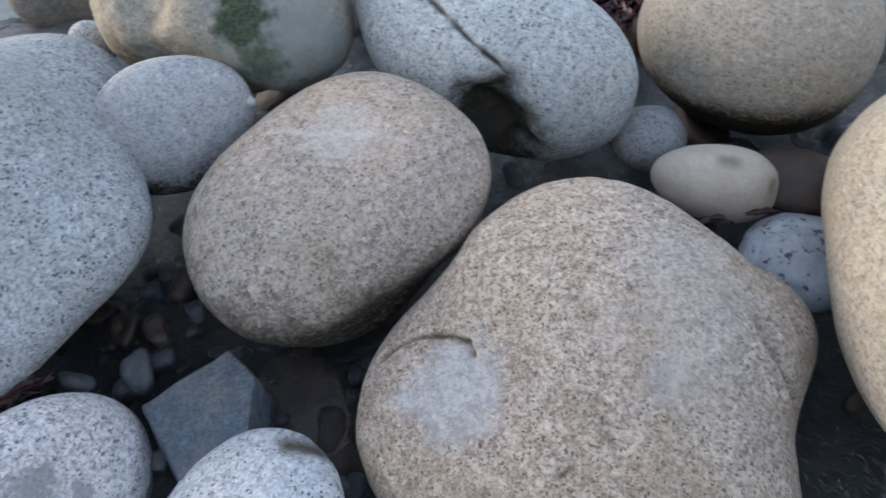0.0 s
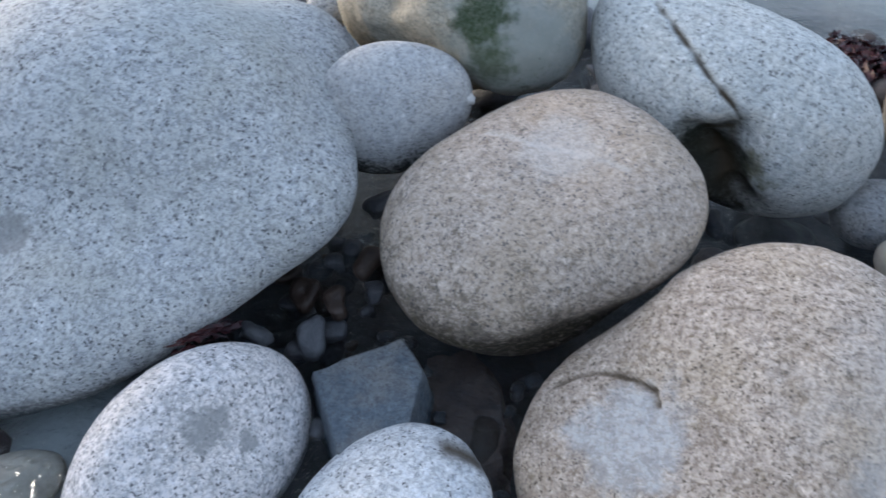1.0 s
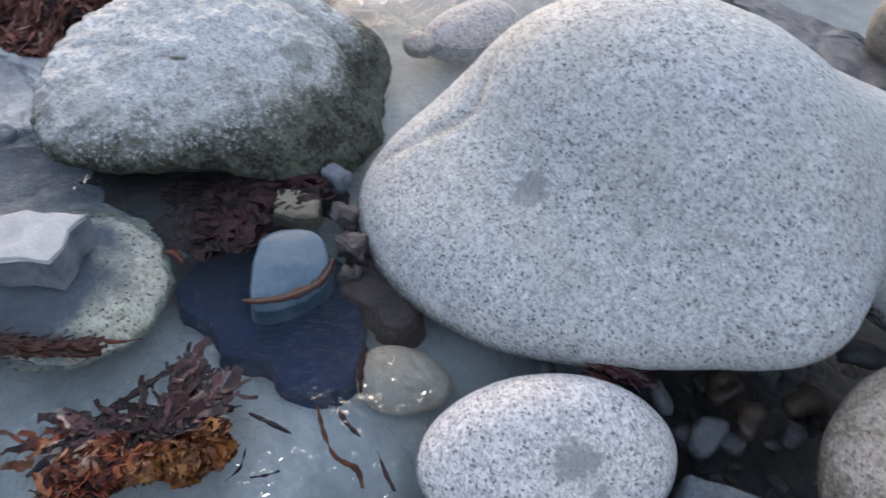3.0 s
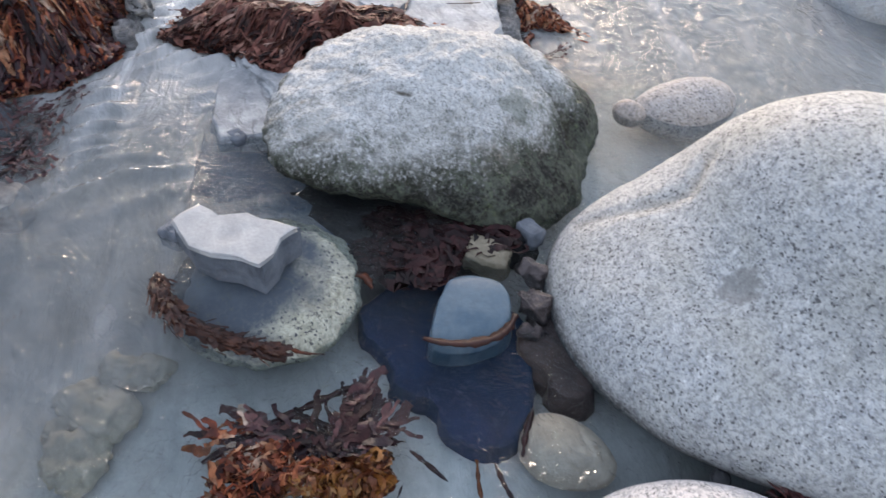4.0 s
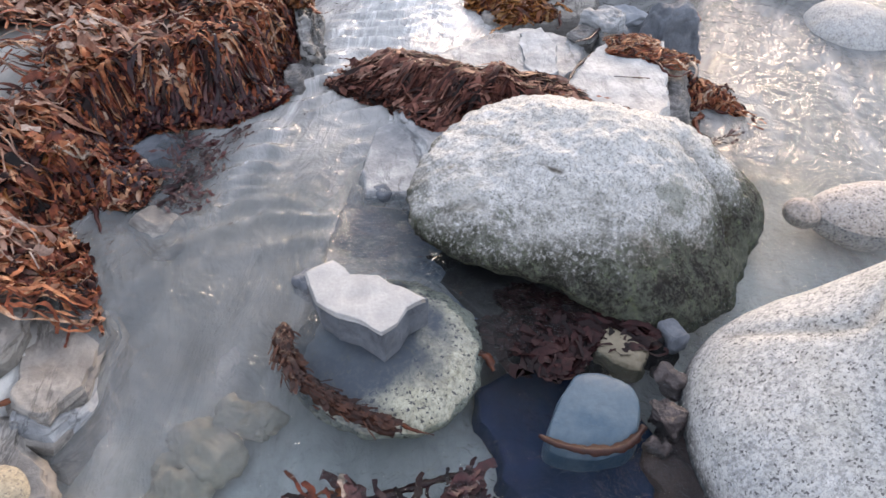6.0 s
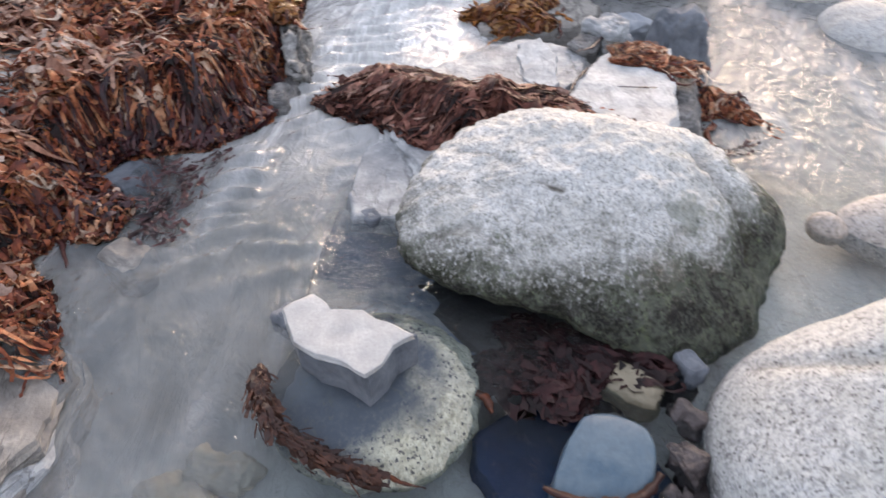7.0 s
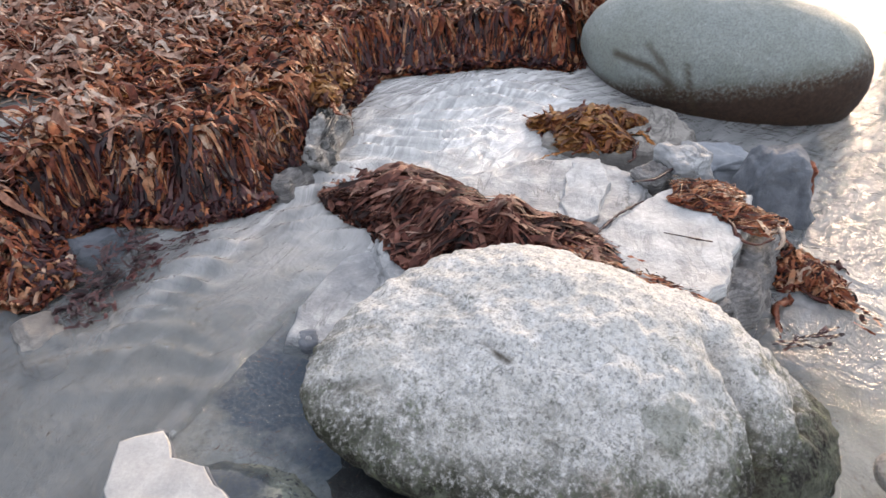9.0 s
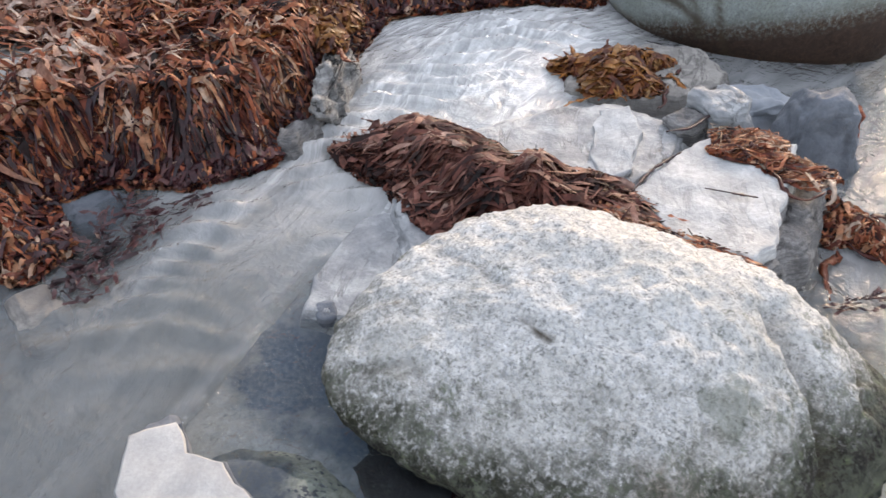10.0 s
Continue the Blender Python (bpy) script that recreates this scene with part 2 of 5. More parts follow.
def water_material():
    """Clear to slightly milky running water: tinted see-through body, silt drawn out along the current, a painted sky
    sheen upstream, a rippled glossy skin.
    """
    m, nt, bsdf = material("stream_water")
    nt.nodes.remove(bsdf)
    out = nt.nodes["Material Output"]
    pos = node(nt, "ShaderNodeNewGeometry").outputs["Position"]
    xyz = node(nt, "ShaderNodeSeparateXYZ", {0: pos})
    flow = node(nt, "ShaderNodeAttribute", attribute_name="flow").outputs["Fac"]
    across = node(nt, "ShaderNodeAttribute", attribute_name="across").outputs["Fac"]
    drawn = node(nt, "ShaderNodeCombineXYZ", {0: calc(nt, "MULTIPLY", xyz.outputs[0], 1.4), 1: calc(nt, "MULTIPLY", across, 4.0)}).outputs[0]
    streak = noise_tex(nt, drawn, 1.1, 4, 0.5, 1.6)
    a = noise_tex(nt, pos, 30.0, 3, 0.5, 2.2)
    b = noise_tex(nt, pos, 9.0, 3, 0.5, 1.4)
    c = noise_tex(nt, drawn, 5.0, 3, 0.5, 1.5)
    still = calc(nt, "SUBTRACT", 1.0, calc(nt, "MULTIPLY", flow, 0.8))
    nrm = bump(nt, c, calc(nt, "MULTIPLY", flow, 0.5), 0.02, bump(nt, b, 0.55, 0.03, bump(nt, a, still, 0.019)))
    clear = node(nt, "ShaderNodeBsdfTransparent", {"Color": (0.8, 0.87, 0.9, 1)}).outputs[0]
    # upstream sky reflection is painted as pale diffuse colour
    sky_sheen = node(nt, "ShaderNodeAttribute", attribute_name="sky_sheen").outputs["Fac"]
    sky_sheen = calc(nt, "MULTIPLY", sky_sheen, ramp(nt, c, [(0.35, 0.55), (0.65, 1.0)]))
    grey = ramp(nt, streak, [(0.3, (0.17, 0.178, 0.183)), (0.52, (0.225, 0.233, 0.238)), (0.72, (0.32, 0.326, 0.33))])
    silt = node(nt, "ShaderNodeBsdfDiffuse", {"Color": mix(nt, sky_sheen, grey, (0.74, 0.74, 0.74)), "Normal": nrm}).outputs[0]
    milky = calc(nt, "MAXIMUM", calc(nt, "MULTIPLY", ramp(nt, streak, [(0.3, 0.5), (0.7, 0.8)]), flow), calc(nt, "MULTIPLY", sky_sheen, 0.85))
    body = node(nt, "ShaderNodeMixShader", {0: milky, 1: clear, 2: silt}).outputs[0]
    skin = node(nt, "ShaderNodeBsdfGlossy", {"Color": (1, 1, 1, 1), "Roughness": 0.06, "Normal": nrm}).outputs[0]
    fres = node(nt, "ShaderNodeFresnel", {"IOR": calc(nt, "ADD", calc(nt, "ADD", 1.2, calc(nt, "MULTIPLY", flow, 0.03)), calc(nt, "MULTIPLY", node(nt, "ShaderNodeAttribute", attribute_name="calm").outputs["Fac"], 0.16)), "Normal": nrm}).outputs[0]
    nt.links.new(node(nt, "ShaderNodeMixShader", {0: fres, 1: body, 2: skin}).outputs[0], out.inputs[0])
    return m


KELP_BLEACHED = kelp("kelp_bleached", [(0.13, 0.045, 0.03), (0.24, 0.1, 0.065), (0.34, 0.19, 0.14), (0.43, 0.3, 0.24), (0.52, 0.42, 0.36)], 0.7, 0.2)
BED, WATER = bed_material(), water_material()
KELP = kelp("kelp_brown", [(0.006, 0.003, 0.003), (0.03, 0.008, 0.007), (0.1, 0.023, 0.014), (0.2, 0.048, 0.024), (0.3, 0.08, 0.036), (0.37, 0.125, 0.055), (0.42, 0.21, 0.12), (0.48, 0.34, 0.26)], 0.55, 0.2)
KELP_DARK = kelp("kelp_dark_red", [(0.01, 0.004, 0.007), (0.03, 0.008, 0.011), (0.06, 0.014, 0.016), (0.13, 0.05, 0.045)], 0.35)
KELP_WET = kelp("kelp_black_red", [(0.006, 0.003, 0.004), (0.014, 0.005, 0.006), (0.028, 0.007, 0.008), (0.045, 0.014, 0.014)], 0.45, 0.18)
KELP_MOUND = kelp("kelp_mauve_brown", [(0.008, 0.004, 0.004), (0.05, 0.016, 0.013), (0.12, 0.038, 0.028), (0.2, 0.075, 0.055), (0.29, 0.14, 0.105), (0.4, 0.26, 0.21)], 0.6, 0.2)
KELP_GOLD = kelp("kelp_golden", [(0.045, 0.012, 0.007), (0.12, 0.03, 0.012), (0.2, 0.06, 0.017), (0.3, 0.12, 0.025), (0.33, 0.19, 0.09)])
SLATE_WHITE = plain_rock("pale_bedded_rock", (0.52, 0.525, 0.525), (0.27, 0.275, 0.28), 9.0, 0.7, 0.4, 45.0, veins=0.3)
SLATE_TOP = plain_rock("white_slab_top", (0.41, 0.405, 0.4), (0.3, 0.3, 0.3), 16.0, 0.8, 0.12)
SLATE_GREY = plain_rock("grey_bedded_rock", (0.42, 0.43, 0.435), (0.14, 0.15, 0.165), 7.0, 0.6, 0.5, 30.0, veins=0.55)
SLATE_PALE = plain_rock("drab_bedded_rock", (0.3, 0.28, 0.255), (0.11, 0.1, 0.095), 6.0, 0.75, 0.5, 35.0, veins=0.6)
SLATE_SUNK = plain_rock("sunken_blue_rock", (0.3, 0.32, 0.345), (0.14, 0.17, 0.21), 4.0, 0.8, 0.25)
SLATE_DEEP = plain_rock("blue_grey_rock", (0.15, 0.165, 0.19), (0.05, 0.06, 0.075), 14.0, 0.8, 0.4)
SLATE_BLUE = plain_rock("smooth_blue_stone", (0.09, 0.135, 0.17), (0.02, 0.065, 0.11), 9.0, 0.35, 0.12)
SLATE_NAVY = plain_rock("dark_slate", (0.001, 0.025, 0.075), (0.001, 0.012, 0.038), 5.0, 0.95, 0.1)
CREAM = plain_rock("cream_stone", (0.22, 0.19, 0.135), (0.14, 0.115, 0.078), 10.0, 0.6, 0.5)
BEIGE = plain_rock("beige_stone", (0.52, 0.44, 0.36), (0.28, 0.22, 0.17), 8.0, 0.6, 0.4)
DARK_STONE = plain_rock("dark_wet_stone", (0.12, 0.12, 0.125), (0.035, 0.035, 0.04), 20.0, 0.4, 0.6)
RUST_STONE = plain_rock("rusty_brown_stone", (0.06, 0.038, 0.028), (0.022, 0.014, 0.011), 14.0, 0.55, 0.4)

WORN_STONE = plain_rock("worn_brown_grey_stone", (0.1, 0.078, 0.076), (0.032, 0.025, 0.027), 18.0, 0.5, 0.7)

# ---- mesh helpers ----


def mesh_object(name, verts, faces, mat, smooth=True):
    me = bpy.data.meshes.new(name)
    me.from_pydata([tuple(v) for v in verts], [], [tuple(f) for f in faces])
    me.materials.append(mat)
    if smooth:
        me.polygons.foreach_set("use_smooth", [True] * len(me.polygons))
    me.update()
    return new(name, me)


def part(name, bm, mat, parent, label="", smooth=True):
    me = bpy.data.meshes.new(name)
    bm.to_mesh(me)
    bm.free()
    me.materials.append(mat)
    if smooth:
        me.polygons.foreach_set("use_smooth", [True] * len(me.polygons))
    ob = new(name, me)
    ob.parent = parent
    return tagged(ob, label) if label else ob


def add_float(ob, name, values):
    a = ob.data.attributes.new(name, "FLOAT", "POINT")
    a.data.foreach_set("value", np.asarray(values, dtype=np.float32))


BALLS = {}


def ball(level):
    if level not in BALLS:
        bm = bmesh.new()
        bmesh.ops.create_icosphere(bm, subdivisions=level, radius=1.0)
        v = np.array([p.co[:] for p in bm.verts])
        v /= np.linalg.norm(v, axis=1)[:, None]
        BALLS[level] = (v, [[p.index for p in f.verts] for f in bm.faces])
        bm.free()
    return BALLS[level]


POWERS = [(i, j, n - i - j) for n in (3, 4) for i in range(n, -1, -1) for j in range(n - i, -1, -1)]


def turn_matrix(rot):
    w = Vector([radians(a) for a in rot])
    return np.array(Matrix.Rotation(w.length, 3, w.normalized()) if w.length > 1e-6 else Matrix.Identity(3))


def rock_points(centre, radii, rot, lobes, dirs):
    x, y, z = dirs.T
    g = np.ones(len(dirs))
    for a, (i, j, k) in zip(lobes, POWERS):
        g += a * x ** i * y ** j * z ** k
    return np.array(centre) + (dirs * np.maximum(g, 0.2)[:, None] * np.array(radii)) @ turn_matrix(rot).T


def rock_depth(shape, pts):
    """Below 1 inside a boulder of that shape, above 1 outside."""
    centre, radii, rot, lobes = shape
    q = ((pts - np.array(centre)) @ turn_matrix(rot)) / np.array(radii)
    n = np.linalg.norm(q, axis=1)
    x, y, z = (q / np.maximum(n, 1e-9)[:, None]).T
    g = np.ones(len(pts))
    for a, (i, j, k) in zip(lobes, POWERS):
        g += a * x ** i * y ** j * z ** k
    return n / np.maximum(g, 0.2)


def to_line(pts, line):
    """Distance of points from a polyline."""
    best = np.full(len(pts), 9.0)
    line = [np.array(p) for p in line]
    for a, b in zip(line[:-1], line[1:]):
        ab = b - a
        s = np.clip((pts - a) @ ab / (ab @ ab), 0, 1)
        best = np.minimum(best, np.linalg.norm(pts - a - s[:, None] * ab, axis=1))
    return best


def boulder(shape, mat, label, level=5, rough=0.006, cracks=(), dents=(), seed=0, name="boulder", grit=0.0):
    """A worn boulder: rounded body with broad lobes, fine unevenness, cracks (line, width, depth, dirt and painted
    shade) and dents (place, radius, depth).
    """
    dirs, faces = ball(level)
    p = rock_points(*shape, dirs)
    centre = np.array(shape[0])
    out = p - centre
    out /= np.linalg.norm(out, axis=1)[:, None]
    off = Vector((seed * 3.7, seed * 1.3, seed * 2.1))
    d = np.array([noise.fractal(Vector(q) * 6 + off, 1.0, 2.0, 4) for q in p]) * rough
    d += np.array([noise.noise(Vector(q) * 55 + off) for q in p]) * rough * 0.12
    if grit:
        d += np.array([noise.fractal(Vector(q) * 24 + off, 0.8, 2.0, 3) for q in p]) * grit
    p = p + out * d[:, None]
    dirt_shade = np.zeros(len(p))
    for line, width, depth, soil_shade in cracks:
        wob = np.array([noise.noise(Vector(q) * 30 + off) for q in p]) * min(width * 0.7, 0.006)
        k = np.exp(-((to_line(p, line) + wob) / width) ** 2)
        p = p - out * (k * depth)[:, None]
        dirt_shade = np.maximum(dirt_shade, np.clip(k * 1.3 - 0.25, 0, 1) * soil_shade)
    for where, radius, depth in dents:
        k = np.exp(-(np.linalg.norm(p - np.array(where), axis=1) / radius) ** 2)
        p = p - out * (k * depth)[:, None]
    ob = mesh_object(name, p - centre, faces, mat)
    ob.location = centre
    add_float(ob, "dirt_shade", dirt_shade)
    return tagged(ob, label, "boulder", "boulders in the stream")


def ellipsoid(x, y, z, rx, ry, rz, turn=0.0, lobes=()):
    return ((x, y, z), (rx, ry, rz), (0.0, 0.0, turn), list(lobes))


def slab_mesh(outline, mid, z0, z1, mat, tilt=(0.0, 0.0), batter=0.0, ragged=0.006, edge=0.008, cuts=3, seed=0, rounded=0, dome=0.0):
    """A flat-topped broken stone: outline in plan, from z0 up to z1; tilt: rise of the top per metre in x and y; batter: how far the foot spreads."""
    pts = [Vector(p) for p in outline]
    for _ in range(rounded):
        pts = [q for a, b in zip(pts, pts[1:] + pts[:1]) for q in (a.lerp(b, 0.25), a.lerp(b, 0.75))]
    ring = []
    for a, b in zip(pts, pts[1:] + pts[:1]):
        n = max(1, int((b - a).length / 0.02))
        for i in range(n):
            q = a.lerp(b, i / n)
            w = noise.noise_vector(Vector((q.x * 22, q.y * 22, seed))) * ragged + noise.noise_vector(Vector((q.x * 70, q.y * 70, seed))) * ragged * 0.35
            ring.append(q + Vector((w.x, w.y)))
    bm = bmesh.new()
    rows = []
    for k in range(cuts + 2):
        f = k / (cuts + 1)
        s = batter * f
        row = []
        for q in ring:
            o = (q - mid)
            o = o * (1 + s / max(o.length, 0.03))
            zt = z1 + tilt[0] * (q.x - mid.x) + tilt[1] * (q.y - mid.y)
            w = noise.noise_vector(Vector((q.x * 12, q.y * 12, f * 4 + seed))) * ragged * 1.3 * (1 if k else 0)
            row.append(bm.verts.new((o.x + w.x, o.y + w.y, zt + (z0 - zt) * f - (edge + dome if k == 0 else 0))))
        rows.append(row)
    n = len(ring)
    for r0, r1 in zip(rows[:-1], rows[1:]):
        for i in range(n):
            bm.faces.new((r0[i], r1[i], r1[(i + 1) % n], r0[(i + 1) % n]))
    last = rows[0]
    for f in (0.97, 0.92, 0.84, 0.74, 0.62, 0.49, 0.35, 0.2, 0.08):
        row = []
        for q in ring:
            o = (q - mid) * f
            zt = z1 + tilt[0] * o.x + tilt[1] * o.y + noise.fractal(Vector((o.x * 10, o.y * 10, seed + 5)), 1.0, 2.0, 3) * ragged * 0.7 - dome * f ** 4
            row.append(bm.verts.new((o.x, o.y, zt)))
        for i in range(n):
            bm.faces.new((row[i], last[i], last[(i + 1) % n], row[(i + 1) % n]))
        last = row
    top = bm.verts.new((0, 0, z1))
    for i in range(n):
        bm.faces.new((top, last[i], last[(i + 1) % n]))
    bm.faces.new(rows[-1])
    bmesh.ops.recalc_face_normals(bm, faces=bm.faces)
    me = bpy.data.meshes.new("stone")
    bm.to_mesh(me)
    bm.free()
    me.materials.append(mat)
    me.polygons.foreach_set("use_smooth", [p.normal.z > 0.75 for p in me.polygons])
    return me


def middle(outline):
    return sum((Vector(p) for p in outline), Vector((0, 0))) / len(outline)


def slab(name, outline, z0, z1, mat, label, category="stone", **kw):
    mid = middle(outline)
    ob = new(name, slab_mesh(outline, mid, z0, z1, mat, **kw))
    ob.location = (mid.x, mid.y, 0)
    return tagged(ob, label, category)


def bedded(name, outline, levels, mats, label, category="rock", spread=0.02, seed=0, **kw):
    """A rock of stacked beds: levels from the top down, one part for each bed, every lower bed a little wider and shifted."""
    mid = middle(outline)
    rng = np.random.default_rng(seed + 40)
    thing = new(name)
    thing.location = (mid.x, mid.y, levels[-1])
    for k, (top, low) in enumerate(zip(levels[:-1], levels[1:])):
        grow = 1 + spread * k / 0.2
        shift = Vector(rng.normal(0, 0.006, 2)) * min(k, 1)
        ring = [mid + (Vector(p) - mid) * grow * rng.uniform(0.96, 1.04) + shift for p in outline] if k else outline
        ob = new(("top_layer", "lower_layer", "base_layer", "foot_layer")[k], slab_mesh(ring, mid, low, top, mats[k % len(mats)], seed=seed + k * 3.3, **kw))
        ob.parent = thing
        ob.location = (0, 0, -levels[-1])
    return tagged(thing, label, category)


def crag(name, x, y, z, rx, ry, rz, turn, mat, label, seed=0, square=0.55, broken=0.03, category="rock", lean=(0.0, 0.0), taper=0.0):
    """A broken, blocky rock: squared-off body with facets, ledges and a gritty skin. lean: shift of the top in x and y for each metre of height."""
    dirs, faces = ball(5)
    d = np.sign(dirs) * np.abs(dirs) ** square
    p = d * np.array((rx, ry, rz))
    off = Vector((seed * 2.3, seed * 1.9, seed * 3.1))
    cell = np.array([noise.cell(Vector(q) * 17 + off) for q in p]) * broken * 0.3
    soft = np.array([noise.fractal(Vector(q) * 11 + off, 0.9, 2.0, 5) for q in p]) * broken * 0.55
    sharp = np.abs(np.array([noise.noise(Vector(q) * 15 + off) for q in p])) * broken * 0.8
    p = p + dirs * (soft - sharp + cell)[:, None]
    p[:, :2] *= 1 - taper * p[:, 2:] / rz
    p[:, :2] += p[:, 2:] * np.array(lean)
    c, s = math.cos(radians(turn)), math.sin(radians(turn))
    p[:, :2] = np.stack([c * p[:, 0] - s * p[:, 1], s * p[:, 0] + c * p[:, 1]], 1)
    ob = mesh_object(name, p, faces, mat)
    ob.location = (x, y, z)
    return tagged(ob, label, category)


def smooth_step(a, b, x):
    t = np.clip((x - a) / (b - a), 0, 1)
    return t * t * (3 - 2 * t)


SHAPE = {}
SHAPE["A"] = ((-1.285, 1.341, 0.092), (0.442, 0.306, 0.245), (4.4, -10.3, 8.6),
              [-0.12, -0.55, 0.38, -0.26, -0.05, -0.24, 0.09, 0.35, 0.42, 0.63, 0.28, 0.39, -0.2, 1.08, 0.09, 0.21, 0.82, 0.28, -0.17, -0.25, 0.91, 0.15, -0.3, 0.18, 0.53])
SHAPE["B"] = ((-0.752, 1.6, 0.243), (0.187, 0.096, 0.172), (-5.6, -14.0, 15.1),
              [0.04, -0.05, 0.0, -0.01, -0.0, -0.02, -0.01, -0.02, 0.03, -0.02, 0.15, 0.0, 0.08, 0.02, 0.04, 0.06, 0.0, 0.01, 0.0, 0.03, 0.0, 0.0, 0.01, -0.03, 0.05])
SHAPE["C"] = ((-0.359, 1.346, 0.129), (0.367, 0.337, 0.201), (21.0, -17.2, 27.0),
              [0.09, -0.08, 0.18, 0.12, -0.11, -0.25, 0.07, -0.0, -0.08, -0.12, -0.02, -0.03, 0.03, 0.09, -0.1, 0.03, 0.08, 0.01, -0.01, -0.11, -0.17, -0.06, 0.06, 0.08, 0.02])
SHAPE["D"] = ((0.26, 0.909, 0.051), (0.45, 0.427, 0.167), (16.2, -3.4, -3.8),
              [-0.18, -0.05, -0.27, -0.24, -0.13, -0.05, -0.34, 0.15, 0.17, 0.03, 0.01, 0.32, 0.07, -0.23, -0.04, 0.04, -0.13, -0.17, -0.08, 0.06, 0.08, 0.2, 0.14, 0.07, 0.02])
SHAPE["E"] = ((0.102, 1.811, 0.214), (0.396, 0.227, 0.249), (3.2, 25.5, -17.9),
              [-0.04, 0.05, 0.06, -0.05, -0.01, 0.11, -0.05, -0.02, -0.05, -0.02, 0.03, -0.02, -0.06, 0.03, 0.02, -0.02, 0.02, 0.04, 0.07, 0.14, 0.03, -0.04, -0.04, -0.07, 0.04])
SHAPE["F"] = ((-0.617, 2.057, 0.382), (0.362, 0.326, 0.284), (2.7, 18.4, 2.4),
              [-0.1, -0.16, -0.02, 0.23, -0.06, -0.08, -0.07, 0.16, 0.15, -0.11, -0.1, -0.0, 0.08, 0.16, 0.02, 0.15, -0.22, -0.0, 0.03, 0.13, 0.05, -0.11, -0.15, -0.12, 0.17])
SHAPE["G"] = ((0.85, 1.88, 0.163), (0.32, 0.28, 0.277), (0.1, 3.5, -16.6),
              [-0.05, 0.01, 0.0, 0.02, 0.03, 0.04, -0.0, 0.0, 0.01, 0.01, 0.02, -0.0, -0.01, 0.0, 0.0, 0.0, -0.01, -0.02, -0.02, -0.03, 0.0, 0.0, -0.0, -0.01, -0.0])
SHAPE["H"] = ((0.989, 1.056, 0.149), (0.32, 0.48, 0.274), (1.4, -0.7, -13.2),
              [0.09, -0.08, 0.05, -0.06, 0.06, 0.05, -0.14, -0.11, 0.04, 0.09, -0.08, 0.08, -0.06, 0.05, -0.05, -0.06, 0.03, 0.08, -0.02, -0.07, 0.03, -0.03, 0.05, 0.04, 0.04])
SHAPE["K"] = ((-0.994, 0.729, -0.083), (0.161, 0.264, 0.174), (0.4, -2.3, -33.2),
              [0.08, -0.05, -0.14, 0.05, -0.09, -0.13, 0.04, 0.01, 0.11, 0.18, 0.14, 0.12, -0.14, 0.07, -0.1, 0.01, 0.03, -0.07, -0.05, -0.15, 0.08, 0.08, 0.07, 0.1, 0.09])
SHAPE["L"] = ((-0.505, 0.625, -0.045), (0.198, 0.196, 0.101), (4.1, -6.4, -5.3),
              [-0.08, 0.03, -0.01, -0.01, 0.04, 0.02, 0.14, 0.04, -0.0, 0.02, 0.03, -0.01, 0.03, 0.06, -0.0, -0.01, -0.0, 0.02, 0.01, 0.0, 0.11, 0.04, 0.0, -0.0, -0.02])
SHAPE["P"] = ((-2.389, 0.672, 0.074), (0.293, 0.381, 0.138), (-10.6, 10.0, 8.8),
              [0.03, -0.2, 0.23, -0.13, -0.23, -0.32, -0.05, 0.04, 0.26, 0.21, 0.43, 0.6, -0.03, 0.05, -0.26, 0.12, 0.06, 0.01, 0.03, -0.21, 0.5, 0.1, 0.09, 0.13, 0.35])
SHAPE["Q"] = ((-2.404, 1.547, -0.017), (0.135, 0.168, 0.089), (5.7, 1.0, -1.2),
              [-0.02, -0.03, -0.02, -0.09, -0.0, 0.03, -0.01, 0.07, 0.03, -0.01, -0.02, -0.04, 0.01, 0.03, 0.04, -0.0, 0.03, -0.02, -0.03, 0.0, 0.11, 0.01, 0.02, 0.03, -0.01])
SHAPE["X"] = ((-4.411, 1.134, 0.176), (0.322, 0.572, 0.291), (-4.5, -1.8, -13.1),
              [0.0, -0.01, -0.01, 0.02, -0.01, 0.06, 0.05, -0.07, 0.14, -0.12, 0.0, -0.0, -0.0, -0.0, 0.0, 0.01, -0.02, -0.01, 0.01, -0.03, -0.01, 0.05, 0.1, -0.04, 0.01])
SHAPE["N"] = ((-1.342, 2.84, 0.158), (0.245, 0.172, 0.222), (-6.4, -11.5, 44.5),
              [-0.16, -0.0, -0.05, -0.0, -0.01, -0.05, -0.0, -0.0, -0.03, -0.14, 0.16, 0.0, 0.05, 0.0, 0.0, 0.01, 0.0, 0.0, 0.01, 0.04, -0.0, 0.0, 0.0, 0.03, 0.13])
SHAPE["T"] = ((-1.722, 0.489, 0.028), (0.087, 0.092, 0.068), (5.9, 11.3, 18.4),
              [0.02, 0.04, 0.04, -0.05, -0.05, -0.01, -0.07, -0.0, 0.01, -0.06, 0.17, -0.11, -0.06, -0.11, -0.02, 0.02, -0.07, 0.01, 0.01, -0.01, 0.22, 0.03, 0.01, 0.0, 0.06])

